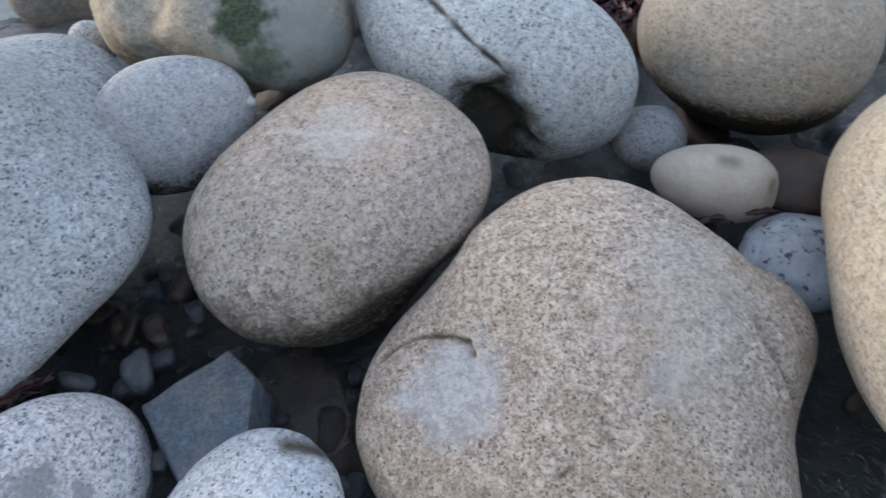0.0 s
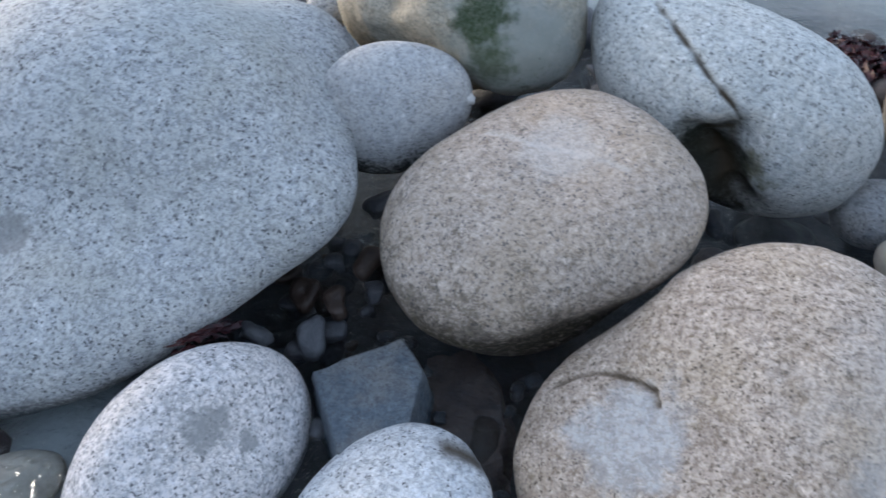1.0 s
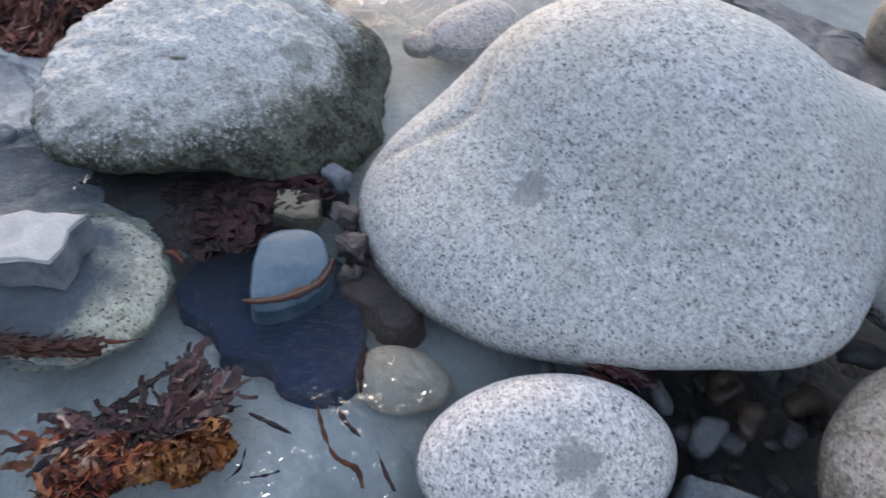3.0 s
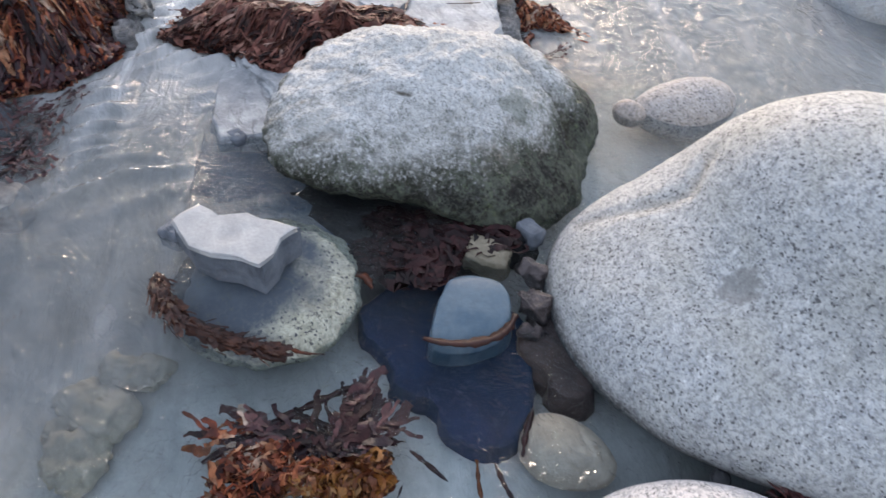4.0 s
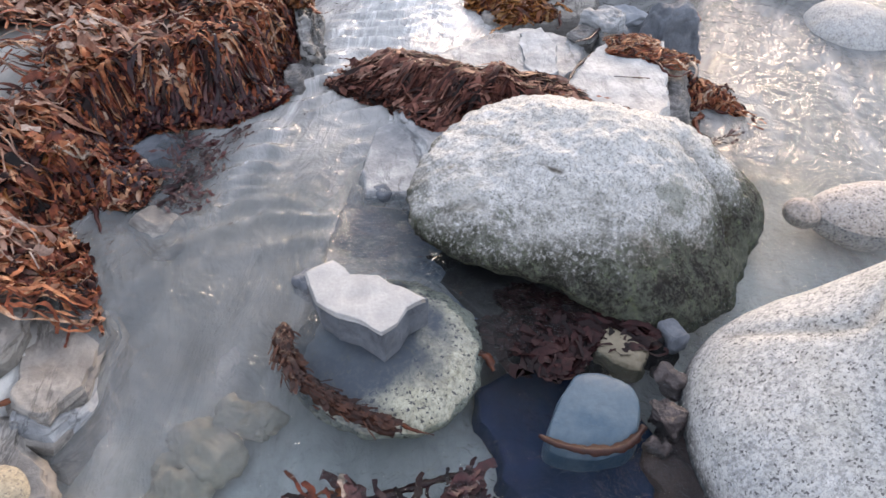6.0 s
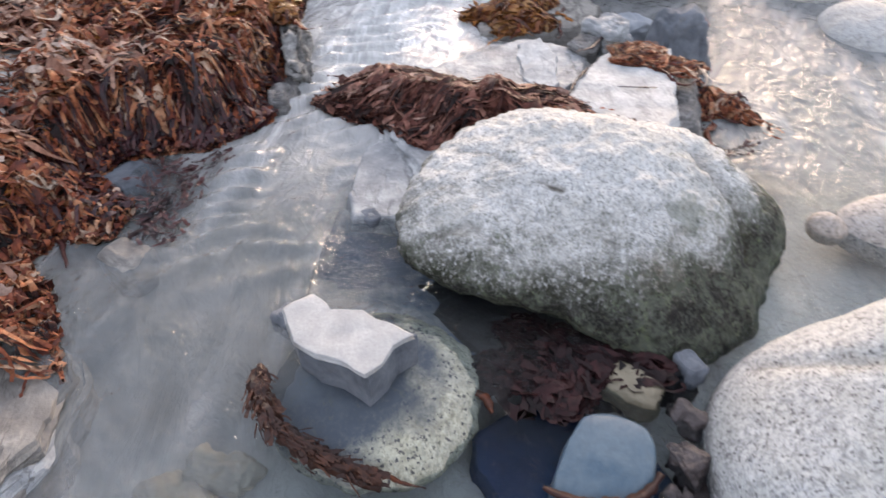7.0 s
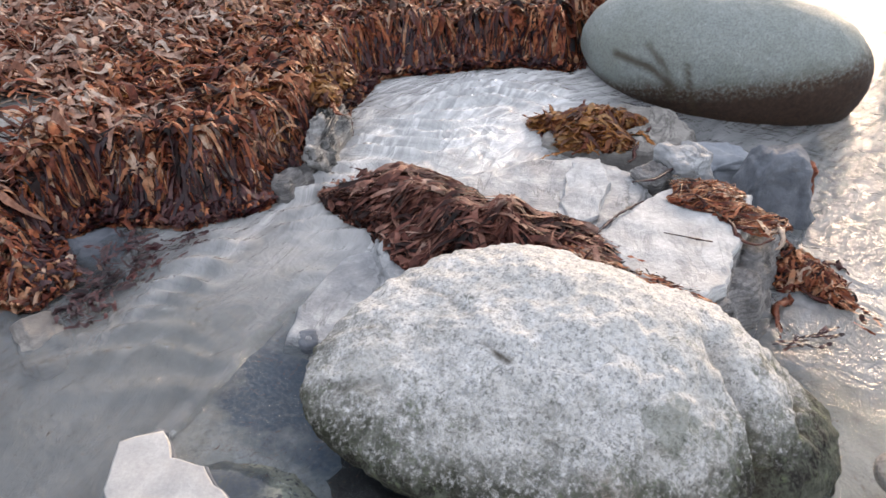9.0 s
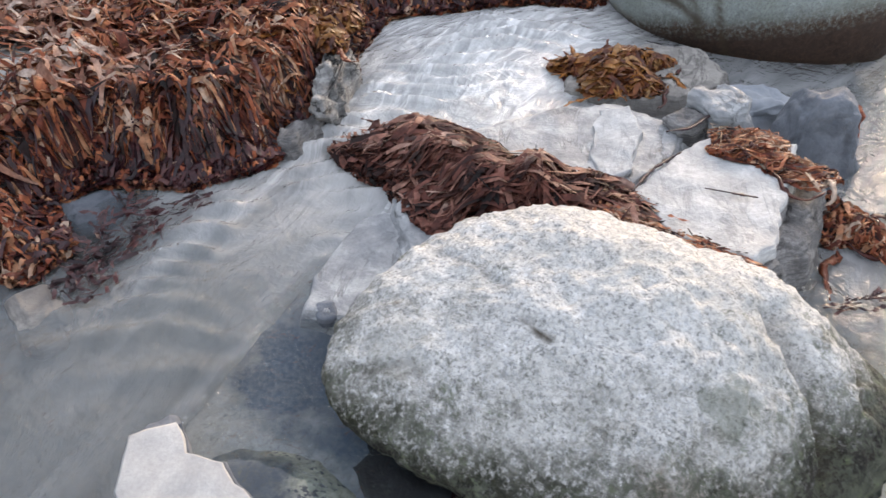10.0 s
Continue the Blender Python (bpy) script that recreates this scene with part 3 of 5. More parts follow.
# ---- lie of the land ----
PUDDLE = (3.12, 1.22)
BANK = [(-9.0, 2.2), (-4.9, 1.05), (-4.39, 0.56), (-4.26, 0.15), (-4.1, -0.2), (-3.75, -0.24), (-3.58, -0.18), (-3.42, -0.2), (-3.25, -0.23), (-3.1, -0.27), (-3.0, -0.34),
        (-2.92, -0.47), (-2.91, -0.7), (-2.8, -0.8), (-2.7, -0.7), (-2.62, -0.64), (-2.5, -0.68), (-2.52, -0.82), (-2.42, -0.88), (-2.32, -0.8), (-2.25, -0.76), (-2.04, -0.69), (-1.77, -0.79), (-1.61, -0.71), (-1.5, -0.8), (-1.3, -1.5), (-1.3, -9.0)]


def in_bank(x, y):
    """Distance behind the edge of the weed bank; negative on the stream's side."""
    pts = np.stack([x, y, np.zeros_like(x)], 1)
    d = to_line(pts, [(a, b, 0.0) for a, b in BANK])
    ring = BANK + [(-12.0, -9.0), (-12.0, 2.2)]
    inside = np.zeros(len(x), bool)
    for (ax, ay), (bx, by) in zip(ring, ring[1:] + ring[:1]):
        cross = (ay > y) != (by > y)
        at = ax + (y - ay) * (bx - ax) / (by - ay if by != ay else 1e-9)
        inside ^= cross & (x < at)
    return np.where(inside, d, -d)


def wobble(x, y, f, seed, octaves=4):
    return np.array([noise.fractal(Vector((a * f, b * f, seed)), 1.0, 2.0, octaves) for a, b in zip(x, y)])


def awash(x, y):
    """1 over the slab that the stream just covers between the white slab and the algae boulder."""
    side = (y + 0.07) * 0.93 + 0.24 * (x + 2.54) + 0.012 * wobble(x, y, 9.0, 71.0, 3)
    return smooth_step(-0.012, 0.012, side) * np.exp(-(((x + 2.26) / 0.34) ** 4 + ((y - 0.12) / 0.36) ** 4))


def water_level(x, y):
    return 0.085 * smooth_step(-1.6, -2.25, x) * smooth_step(1.05, 0.25, y) - 0.105 * smooth_step(-1.4, -0.95, x) - 0.008 * awash(x, y)


def bank_height(x):
    return 0.10 + 0.12 * smooth_step(-2.3, -3.0, x)


def unseen_rim(x, y):
    """0 on the stream bed, rising to 1 on an unseen rim added all round to bound the water and block low sky."""
    x, y = x + 0.5 * wobble(x, y, 0.6, 41.0, 3), y + 0.5 * wobble(x, y, 0.6, 43.0, 3)
    return np.maximum.reduce([smooth_step(1.8, 7.0, x), 0.3 * smooth_step(-5.8, -10.0, x), 0.4 * smooth_step(3.2, 7.0, y), smooth_step(-2.6, -8.0, y)])


def ground_level(x, y):
    b = in_bank(x, y)
    far = unseen_rim(x, y)
    z = water_level(x, y) - 0.10 + 0.03 * wobble(x, y, 2.5, 1.0) - 0.07 * crowd(x, y)
    up = bank_height(x) + 0.04 * wobble(x, y, 3.0, 4.0) + 0.006 * wobble(x, y, 14.0, 2.0)
    z = z + (up - z) * smooth_step(-0.015, 0.15, b + 0.05 * wobble(x, y, 6.0, 15.0))
    # the added rim stands out of view and cuts low sky light
    return z + far * 3.2


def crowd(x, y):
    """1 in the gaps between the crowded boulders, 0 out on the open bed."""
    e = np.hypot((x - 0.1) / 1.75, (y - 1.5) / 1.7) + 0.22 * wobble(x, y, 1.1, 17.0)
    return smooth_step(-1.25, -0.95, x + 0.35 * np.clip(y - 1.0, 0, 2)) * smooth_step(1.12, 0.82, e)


def axis(lo, hi, step, reach):
    mid = np.arange(lo, hi + step / 2, step)
    grow = np.array([step * 1.5 ** k for k in range(1, 40)]).cumsum()
    grow = grow[grow < reach]
    return np.concatenate([lo - grow[::-1], mid, hi + grow])


def sheet(name, xs, ys, mat, height):
    gx, gy = np.meshgrid(xs, ys)
    x, y = gx.ravel(), gy.ravel()
    z = height(x, y)
    n = len(xs)
    faces = [(j * n + i, j * n + i + 1, (j + 1) * n + i + 1, (j + 1) * n + i) for j in range(len(ys) - 1) for i in range(n - 1)]
    return mesh_object(name, np.stack([x, y, z], 1), faces, mat), x, y


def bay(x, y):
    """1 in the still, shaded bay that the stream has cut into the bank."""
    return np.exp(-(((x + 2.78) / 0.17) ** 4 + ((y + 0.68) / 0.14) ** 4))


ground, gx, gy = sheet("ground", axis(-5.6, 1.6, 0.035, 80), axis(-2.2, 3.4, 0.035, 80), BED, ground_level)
# mask also paints shade: boulder gaps, under the weed, the bank's bay
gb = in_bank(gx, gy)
# near stream bed is darkened where the steeper view reflects less sky
add_float(ground, "shingle_shade", np.maximum(crowd(gx, gy), 1.0 * smooth_step(-0.03, 0.02, gb) * smooth_step(-0.05, 0.02, np.hypot(gx + PUDDLE[0], (gy + PUDDLE[1]) * 1.3) - 0.31) * smooth_step(-1.9, -2.15, gx)) * 0.95 + 0.6 * unseen_rim(gx, gy) * (1 - crowd(gx, gy)) + 0.9 * np.exp(-(((gx + 1.66) / 0.17) ** 2 + ((gy - 0.55) / 0.2) ** 2)) + 0.95 * np.exp(-(((gx + 1.87) / 0.13) ** 4 + ((gy - 0.38) / 0.17) ** 4)) + 0.6 * smooth_step(-3.0, -2.3, gx) * smooth_step(-1.8, -2.0, gx) * smooth_step(0.0, -0.3, gy) * smooth_step(0.1, -0.05, gb) + 0.8 * bay(gx, gy))
tagged(ground, "pale grey wet sand bed with dark shingle and painted shade between boulders", "ground", kind="structure")


def current(x, y):
    """Distance across the stream from the middle of its current."""
    line = [(-9.0, 3.0), (-4.6, 0.75), (-3.9, 0.15), (-3.3, -0.05), (-2.7, -0.22), (-2.2, -0.4), (-1.8, -0.5), (-1.3, -0.55), (5.0, -0.6)]
    px, py = zip(*line)
    return y - sum(np.interp(x + k, px, py) for k in np.linspace(-0.3, 0.3, 9)) / 9


def water_height(x, y):
    stream = smooth_step(0.9, 0.3, y) * smooth_step(-1.6, -2.1, x)
    mid = current(x, y)
    crest = (0.5 + 0.5 * np.sin((x + 0.3 * mid - 0.6 * mid ** 2) * 2 * math.pi / 0.092 + 7.0 * wobble(x, y, 2.2, 8.0, 3))) ** 1.7
    run = np.exp(-((mid / 0.24) ** 4)) * smooth_step(-2.1, -2.5, x) * np.clip(0.7 + 2.0 * wobble(x, y, 3.6, 81.0, 2), 0.05, 1.5)
    drawn = wobble(x * 2.6, mid * 8, 1.0, 23.0, 2)
    pool = smooth_step(-2.0, -1.8, x) * smooth_step(-0.6, -1.2, x + 0.3)
    return water_level(x, y) + 0.022 * crest * run + (0.003 + 0.008 * stream) * wobble(x, y, 8.0, 3.0, 2) * 0.6 + 0.006 * stream * drawn + 0.003 * pool * wobble(x, y, 16.0, 29.0, 2)


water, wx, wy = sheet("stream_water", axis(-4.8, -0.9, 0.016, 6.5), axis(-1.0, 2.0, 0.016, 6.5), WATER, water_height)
over = awash(wx, wy)
# silt is thinned to keep shade dark under the algae boulder and in the bay
under = smooth_step(1.5, 1.1, rock_depth(SHAPE["P"], np.stack([wx, wy, np.full_like(wx, 0.06)], 1)))
add_float(water, "flow", (1 - 0.95 * under) * (1 - 0.85 * bay(wx, wy)) * (0.68 + 0.32 * smooth_step(-2.2, -3.0, wx)) * (1 - 0.88 * over) * np.maximum.reduce([smooth_step(-1.75, -2.2, wx + 0.55 * np.clip(wy - 0.15, -1, 1)), smooth_step(1.2, 1.7, wy) * smooth_step(-1.6, -2.1, wx), smooth_step(0.95, 1.3, wy) * smooth_step(-2.3, -2.7, wx)]))
# painted sky reflection grows paler upstream
add_float(water, "sky_sheen", smooth_step(-2.45, -3.5, wx) * smooth_step(1.0, 0.6, wy) * (0.75 + 0.25 * np.clip(1 + 2 * wobble(wx, wy, 4.0, 61.0, 3), 0, 1)))
add_float(water, "across", current(wx, wy))
add_float(water, "calm", crowd(wx, wy))
water.visible_shadow = False
tagged(water, "shallow grey running water with small ripples", "water", kind="structure")

# ---- boulders ----

GREY = dict(pale=(0.54, 0.545, 0.54), grey=(0.25, 0.26, 0.265))
TAN = dict(pale=(0.6, 0.5, 0.42), grey=(0.24, 0.185, 0.14))
SHOULDER = (-1.03, 1.78, 0.38)
boulder(SHAPE["A"], granite("granite_big_grey", **GREY, pepper=0.42, specks=0.6, tinted=0.55, tint=(0.36, 0.355, 0.31),
        algae=(0.03, 0.03, (0.15, 0.15, 0.15), 0.95, 0.5),
        blots=[((-1.3, 1.5, 0.33), 0.28, (0.32, 0.335, 0.325), 0.45), ((-1.411, 0.975, 0.282), 0.042, (0.2, 0.2, 0.195), 0.85)]),
        "large flat-topped grey speckled granite boulder with a dark pit", 6, 0.005,
        cracks=[([(-1.874, 0.848, 0.091), (-1.818, 0.9, 0.163), (-1.746, 0.975, 0.243), (-1.71, 1.03, 0.306), (-1.768, 1.106, 0.358)], 0.016, 0.02, 0.3), ([(-1.44, 0.955, 0.285), (-1.42, 0.94, 0.283), (-1.392, 0.952, 0.277), (-1.382, 0.98, 0.274), (-1.4, 1.005, 0.282), (-1.43, 1.003, 0.289), (-1.44, 0.975, 0.287)], 0.006, 0.004, 0.4)], dents=[((-1.411, 0.975, 0.282), 0.026, 0.012), (SHOULDER, 0.14, -0.045)], seed=1)
small = boulder(SHAPE["B"], granite("granite_small_grey", (0.5, 0.5, 0.495), (0.32, 0.325, 0.33), specks=0.3, tinted=0.2, algae=(0.1, 0.1, (0.05, 0.055, 0.045), 0.8), lichen=(0.08, 0.27, (0.05, 0.05, 0.045), 1.0)),
        "small rounded grey granite boulder wedged between larger ones", 5, 0.003, seed=2)
dirs, faces = ball(3)
nub = mesh_object("nub", dirs * np.array((0.013, 0.012, 0.014)) * (1 + 0.2 * np.sin(dirs[:, :1] * 5 + dirs[:, 1:2] * 4)), faces, plain_rock("quartz_nub", (0.62, 0.6, 0.58), (0.45, 0.43, 0.41), 40.0, 0.5, 0.2))
nub.parent = small
nub.location = (Vector((-0.526, 1.631, 0.279)) - small.location) * 0.93
tagged(nub, "white quartz nub")
boulder(SHAPE["C"], granite("granite_egg", (0.53, 0.44, 0.37), (0.26, 0.205, 0.155), specks=0.5, tinted=0.45, tint=(0.4, 0.3, 0.2),
        algae=(0.085, 0.09, (0.045, 0.03, 0.017), 1.0), lichen=(0.04, 0.4, (0.055, 0.045, 0.03), 0.6), blots=[((-0.287, 1.397, 0.332), 0.09, (0.52, 0.5, 0.48), 0.35)], dirt_shade=(0.62, 0.6, 0.58)),
        "egg-shaped brownish grey granite boulder with a wet dark foot", 6, 0.004, seed=3, cracks=[([(-0.461, 1.439, 0.32), (-0.353, 1.401, 0.327), (-0.249, 1.377, 0.33), (-0.149, 1.343, 0.328)], 0.009, 0.0, 0.3)])
boulder(SHAPE["D"], granite("granite_tan", **TAN, pepper=0.5, dark=(0.08, 0.065, 0.05), specks=0.6, tinted=0.55, tint=(0.38, 0.3, 0.2), grain=215, lichen=(-0.05, 0.5, (0.12, 0.085, 0.055), 0.4),
        blots=[((-0.097, 0.837, 0.111), 0.1, (0.42, 0.43, 0.44), 0.8), ((0.3, 0.761, 0.18), 0.05, (0.3, 0.28, 0.26), 0.6), ((0.35, 0.9, 0.22), 0.16, (0.42, 0.39, 0.36), 0.4)]),
        "large tan granite boulder with a curved crack and pale patch", 7, 0.006,
        cracks=[([(-0.249, 0.965, 0.048), (-0.209, 0.975, 0.078), (-0.159, 0.973, 0.108), (-0.1, 0.947, 0.138), (-0.061, 0.919, 0.15), (-0.055, 0.891, 0.144)], 0.0075, 0.017, 1.0), ([(0.502, 0.884, 0.192), (0.504, 0.842, 0.176), (0.529, 0.811, 0.144), (0.544, 0.776, 0.099), (0.566, 0.768, 0.029)], 0.014, 0.015, 0.4), ([(-0.003, 1.09, 0.22), (0.075, 1.063, 0.248), (0.15, 1.039, 0.262), (0.213, 1.019, 0.266), (0.279, 1.022, 0.27)], 0.006, 0.004, 0.28), ([(0.08, 0.641, 0.1), (0.1, 0.65, 0.105)], 0.008, 0.006, 0.8)], dents=[((0.454, 0.75, 0.154), 0.03, 0.012), ((0.3, 0.761, 0.18), 0.03, 0.006)], seed=4)
# black moss blots and crack dirt also paint the shade of the undercut
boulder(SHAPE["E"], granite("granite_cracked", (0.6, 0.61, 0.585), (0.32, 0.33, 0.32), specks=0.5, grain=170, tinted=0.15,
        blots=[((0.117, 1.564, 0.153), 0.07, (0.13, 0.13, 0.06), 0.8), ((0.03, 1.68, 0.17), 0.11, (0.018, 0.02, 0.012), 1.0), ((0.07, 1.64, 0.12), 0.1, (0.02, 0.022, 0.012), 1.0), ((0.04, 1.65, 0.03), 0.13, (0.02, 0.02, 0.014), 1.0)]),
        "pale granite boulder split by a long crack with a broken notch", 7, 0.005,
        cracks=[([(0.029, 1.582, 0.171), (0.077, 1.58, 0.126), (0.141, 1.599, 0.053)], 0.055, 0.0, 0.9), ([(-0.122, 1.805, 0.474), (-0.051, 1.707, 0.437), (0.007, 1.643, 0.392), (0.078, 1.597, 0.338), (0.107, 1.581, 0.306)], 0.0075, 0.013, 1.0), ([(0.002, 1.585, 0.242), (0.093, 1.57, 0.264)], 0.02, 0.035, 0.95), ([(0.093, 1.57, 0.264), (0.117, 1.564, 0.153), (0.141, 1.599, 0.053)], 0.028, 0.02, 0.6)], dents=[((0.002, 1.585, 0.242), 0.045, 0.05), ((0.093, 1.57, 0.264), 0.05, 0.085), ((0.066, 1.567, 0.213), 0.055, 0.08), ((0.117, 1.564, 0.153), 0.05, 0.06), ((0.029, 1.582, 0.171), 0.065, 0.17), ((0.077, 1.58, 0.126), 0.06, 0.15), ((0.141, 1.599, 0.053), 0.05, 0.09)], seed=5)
boulder(SHAPE["F"], granite("granite_olive", (0.42, 0.385, 0.315), (0.24, 0.215, 0.17), specks=0.3, tinted=0.4, tint=(0.3, 0.25, 0.16), lichen=(0.0, 0.5, (0.08, 0.085, 0.05), 0.7), relief=0.4,
        blots=[((-0.398, 1.69, 0.335), 0.15, (0.25, 0.27, 0.265), 0.8), ((-0.471, 1.675, 0.397), 0.16, (0.22, 0.235, 0.21), 0.85), ((-0.525, 1.694, 0.459), 0.065, (0.024, 0.042, 0.014), 0.98), ((-0.5, 1.69, 0.36), 0.06, (0.05, 0.07, 0.03), 0.8)]),
        "olive-brown granite boulder with a dark green algae stain", 6, 0.012, seed=6, grit=0.004,
        cracks=[([(-0.714, 1.798, 0.555), (-0.709, 1.769, 0.52), (-0.739, 1.759, 0.473), (-0.789, 1.778, 0.427)], 0.02, 0.012, 0.3)], dents=[((-0.802, 1.797, 0.498), 0.07, 0.05)])
boulder(SHAPE["G"], granite("granite_sandy", (0.45, 0.385, 0.31), (0.27, 0.23, 0.18), specks=0.4, tinted=0.4, algae=(0.1, 0.06, (0.07, 0.05, 0.024), 1.0, 0.8), more=[(0.06, 0.035, (0.03, 0.02, 0.01), 1.0, 0.6, 0.0, 1)]),
        "rounded sandy brown granite boulder with a dark wet foot", 5, 0.004, seed=7)
boulder(SHAPE["H"], granite("granite_ochre", (0.43, 0.385, 0.315), (0.24, 0.205, 0.16), specks=0.4, tinted=0.5),
        "tall ochre granite boulder at the edge of the group", 5, 0.005, seed=8)
boulder(SHAPE["K"], granite("granite_pale", pepper=0.5, pale=(0.78, 0.73, 0.71), grey=(0.36, 0.36, 0.36), specks=0.55, tinted=0.15,
        blots=[((-0.904, 0.725, 0.078), 0.045, (0.24, 0.24, 0.235), 0.9), ((-0.837, 0.745, 0.012), 0.022, (0.24, 0.24, 0.235), 0.9)]),
        "pale rounded granite boulder with a grey damp patch", 6, 0.003, seed=9)
boulder(SHAPE["L"], granite("granite_pale_mossy", (0.66, 0.67, 0.67), (0.34, 0.35, 0.36), specks=0.6, tinted=0.1),
        "low pale grey granite boulder with dark stains on its side", 5, 0.005,
        cracks=[([(-0.373, 0.793, 0.007), (-0.425, 0.8, 0.032)], 0.034, 0.008, 0.95)], seed=10)
# algae darkens the foot; last more layer blackens it for the overhang's shade
boulder(SHAPE["P"], granite("granite_algae", (0.64, 0.63, 0.61), (0.35, 0.35, 0.34), pepper=0.38, specks=0.35, grain=190, tint=(0.37, 0.365, 0.34), tinted=0.6,
        algae=(0.218, 0.11, (0.12, 0.115, 0.085), 0.75, 1.5, 0.06), more=[(0.2, 0.08, (0.026, 0.03, 0.014), 1.0, 1.5, 0.07), (0.15, 0.045, (0.013, 0.01, 0.008), 1.0, 1.1, 0.05, 1)], lichen=(0.0, 0.36, (0.085, 0.095, 0.07), 0.8), relief=1.0, blots=[((-2.05, 0.78, 0.07), 0.14, (0.17, 0.12, 0.08), 0.7), ((-2.271, 0.818, 0.217), 0.05, (0.2, 0.215, 0.185), 0.7), ((-2.3, 0.24, 0.225), 0.06, (0.27, 0.275, 0.26), 0.6)]),
        "large whitish boulder greened by algae towards its foot", 7, 0.015, cracks=[([(-2.478, 0.925, 0.249), (-2.4, 0.969, 0.211), (-2.344, 1.009, 0.155), (-2.292, 1.031, 0.093), (-2.247, 1.033, 0.052)], 0.03, 0.045, 0.35), ([(-2.371, 0.457, 0.271), (-2.349, 0.482, 0.269), (-2.33, 0.51, 0.268)], 0.008, 0.01, 1.0), ([(-2.53, 1.03, 0.17), (-2.485, 1.097, 0.142), (-2.408, 1.114, 0.106)], 0.022, 0.03, 0.3), ([(-2.257, 0.185, 0.209), (-2.281, 0.263, 0.225), (-2.226, 0.314, 0.207)], 0.012, 0.01, 0.3), ([(-2.551, 0.273, 0.26), (-2.497, 0.367, 0.276), (-2.433, 0.434, 0.28), (-2.367, 0.475, 0.272)], 0.012, 0.008, 0.3)], seed=11, grit=0.011)
boulder(SHAPE["Q"], granite("granite_pinkish", (0.5, 0.46, 0.43), (0.3, 0.27, 0.25), specks=0.55, tinted=0.2),
        "small pinkish granite boulder lying in the stream", 5, 0.006, seed=12)
boulder(ellipsoid(-2.42, 1.33, -0.01, 0.06, 0.05, 0.045, 30), granite("granite_pinkish_small", (0.46, 0.4, 0.36), (0.27, 0.23, 0.2)), "small pinkish pebble beside the boulder in the stream", 4, 0.006, seed=41)
boulder(SHAPE["X"], granite("granite_green_grey", (0.27, 0.3, 0.285), (0.19, 0.215, 0.205), specks=0.2, tinted=0.6, tint=(0.19, 0.215, 0.19), relief=0.45,
        algae=(-0.075, 0.07, (0.085, 0.05, 0.03), 1.0, 0.8, -0.205), more=[(-0.125, 0.06, (0.055, 0.03, 0.02), 1.0, 0.7, -0.205, 1)], rough=0.6, grain=260),
        "large smooth green-grey boulder stained brown at its foot", 6, 0.008, cracks=[([(-4.242, 0.734, 0.198), (-4.166, 0.86, 0.178), (-4.138, 0.939, 0.128), (-4.146, 0.959, 0.07)], 0.02, 0.004, 0.85), ([(-4.115, 0.998, 0.205), (-4.112, 1.027, 0.111), (-4.147, 1.075, -0.015)], 0.014, 0.004, 0.85), ([(-4.185, 0.849, 0.256), (-4.141, 0.918, 0.191), (-4.132, 0.962, 0.11)], 0.016, 0.003, 0.7)], seed=13)
boulder(SHAPE["N"], granite("granite_brown", (0.27, 0.235, 0.2), (0.15, 0.13, 0.11), specks=0.4, tinted=0.2),
        "brown granite boulder at the back of the group", 5, 0.006, seed=14)
boulder(ellipsoid(-1.1, 2.11, 0.215, 0.065, 0.055, 0.07), granite("granite_knob", **GREY), "small grey stone perched behind the large boulder", 4, 0.004, seed=15)
boulder(ellipsoid(0.628, 1.43, 0.03, 0.157, 0.103, 0.095, -24, [-0.16]), plain_rock("cream_pebble", (0.45, 0.395, 0.33), (0.35, 0.305, 0.25), 12.0, 0.7, 0.15), "small cream pebble with a grey spot", 5, 0.003, cracks=[([(0.608, 1.415, 0.122), (0.628, 1.405, 0.122)], 0.022, 0.001, 0.7), ([(0.73, 1.29, 0.06), (0.74, 1.35, 0.06)], 0.03, 0.02, 0.3)], seed=16)
boulder(ellipsoid(0.51, 1.7, -0.02, 0.11, 0.1, 0.09), granite("granite_dull", (0.33, 0.34, 0.35), (0.18, 0.19, 0.2)), "dull grey pebble sunk in a dark gap", 5, 0.005, seed=17)
boulder(ellipsoid(0.83, 1.45, -0.01, 0.14, 0.12, 0.07, -30), RUST_STONE, "rusty brown stone half hidden under a pebble", 4, 0.006, seed=18)
boulder(ellipsoid(0.76, 1.2, -0.03, 0.15, 0.14, 0.08, 20), plain_rock("blotched_stone", (0.3, 0.34, 0.38), (0.1, 0.12, 0.15), 9.0, 0.5, 0.5, fleck=(0.012, 0.014, 0.02)), "blotched blue-grey stone in a gap", 5, 0.012, seed=19)

# ---- stones in the water ----
slab("flat_stone", [(-0.78, 0.95), (-0.6, 1.08), (-0.53, 1.0), (-0.53, 0.85), (-0.64, 0.74)], -0.16, -0.012, granite("granite_flat", (0.115, 0.14, 0.16), (0.065, 0.08, 0.096), specks=0.4, relief=0.5),
     "flat angular grey stone just under the water", batter=0.02)
slab("brown_stone", [(-0.569, 1.132), (-0.462, 1.188), (-0.362, 1.046), (-0.341, 0.89), (-0.476, 0.828)], -0.3, -0.15, plain_rock("sunken_brown_stone", (0.17, 0.11, 0.09), (0.055, 0.045, 0.05), 12.0, 0.6, 0.5), "reddish brown flat stone sunk between the boulders", batter=0.03, ragged=0.02, seed=51)
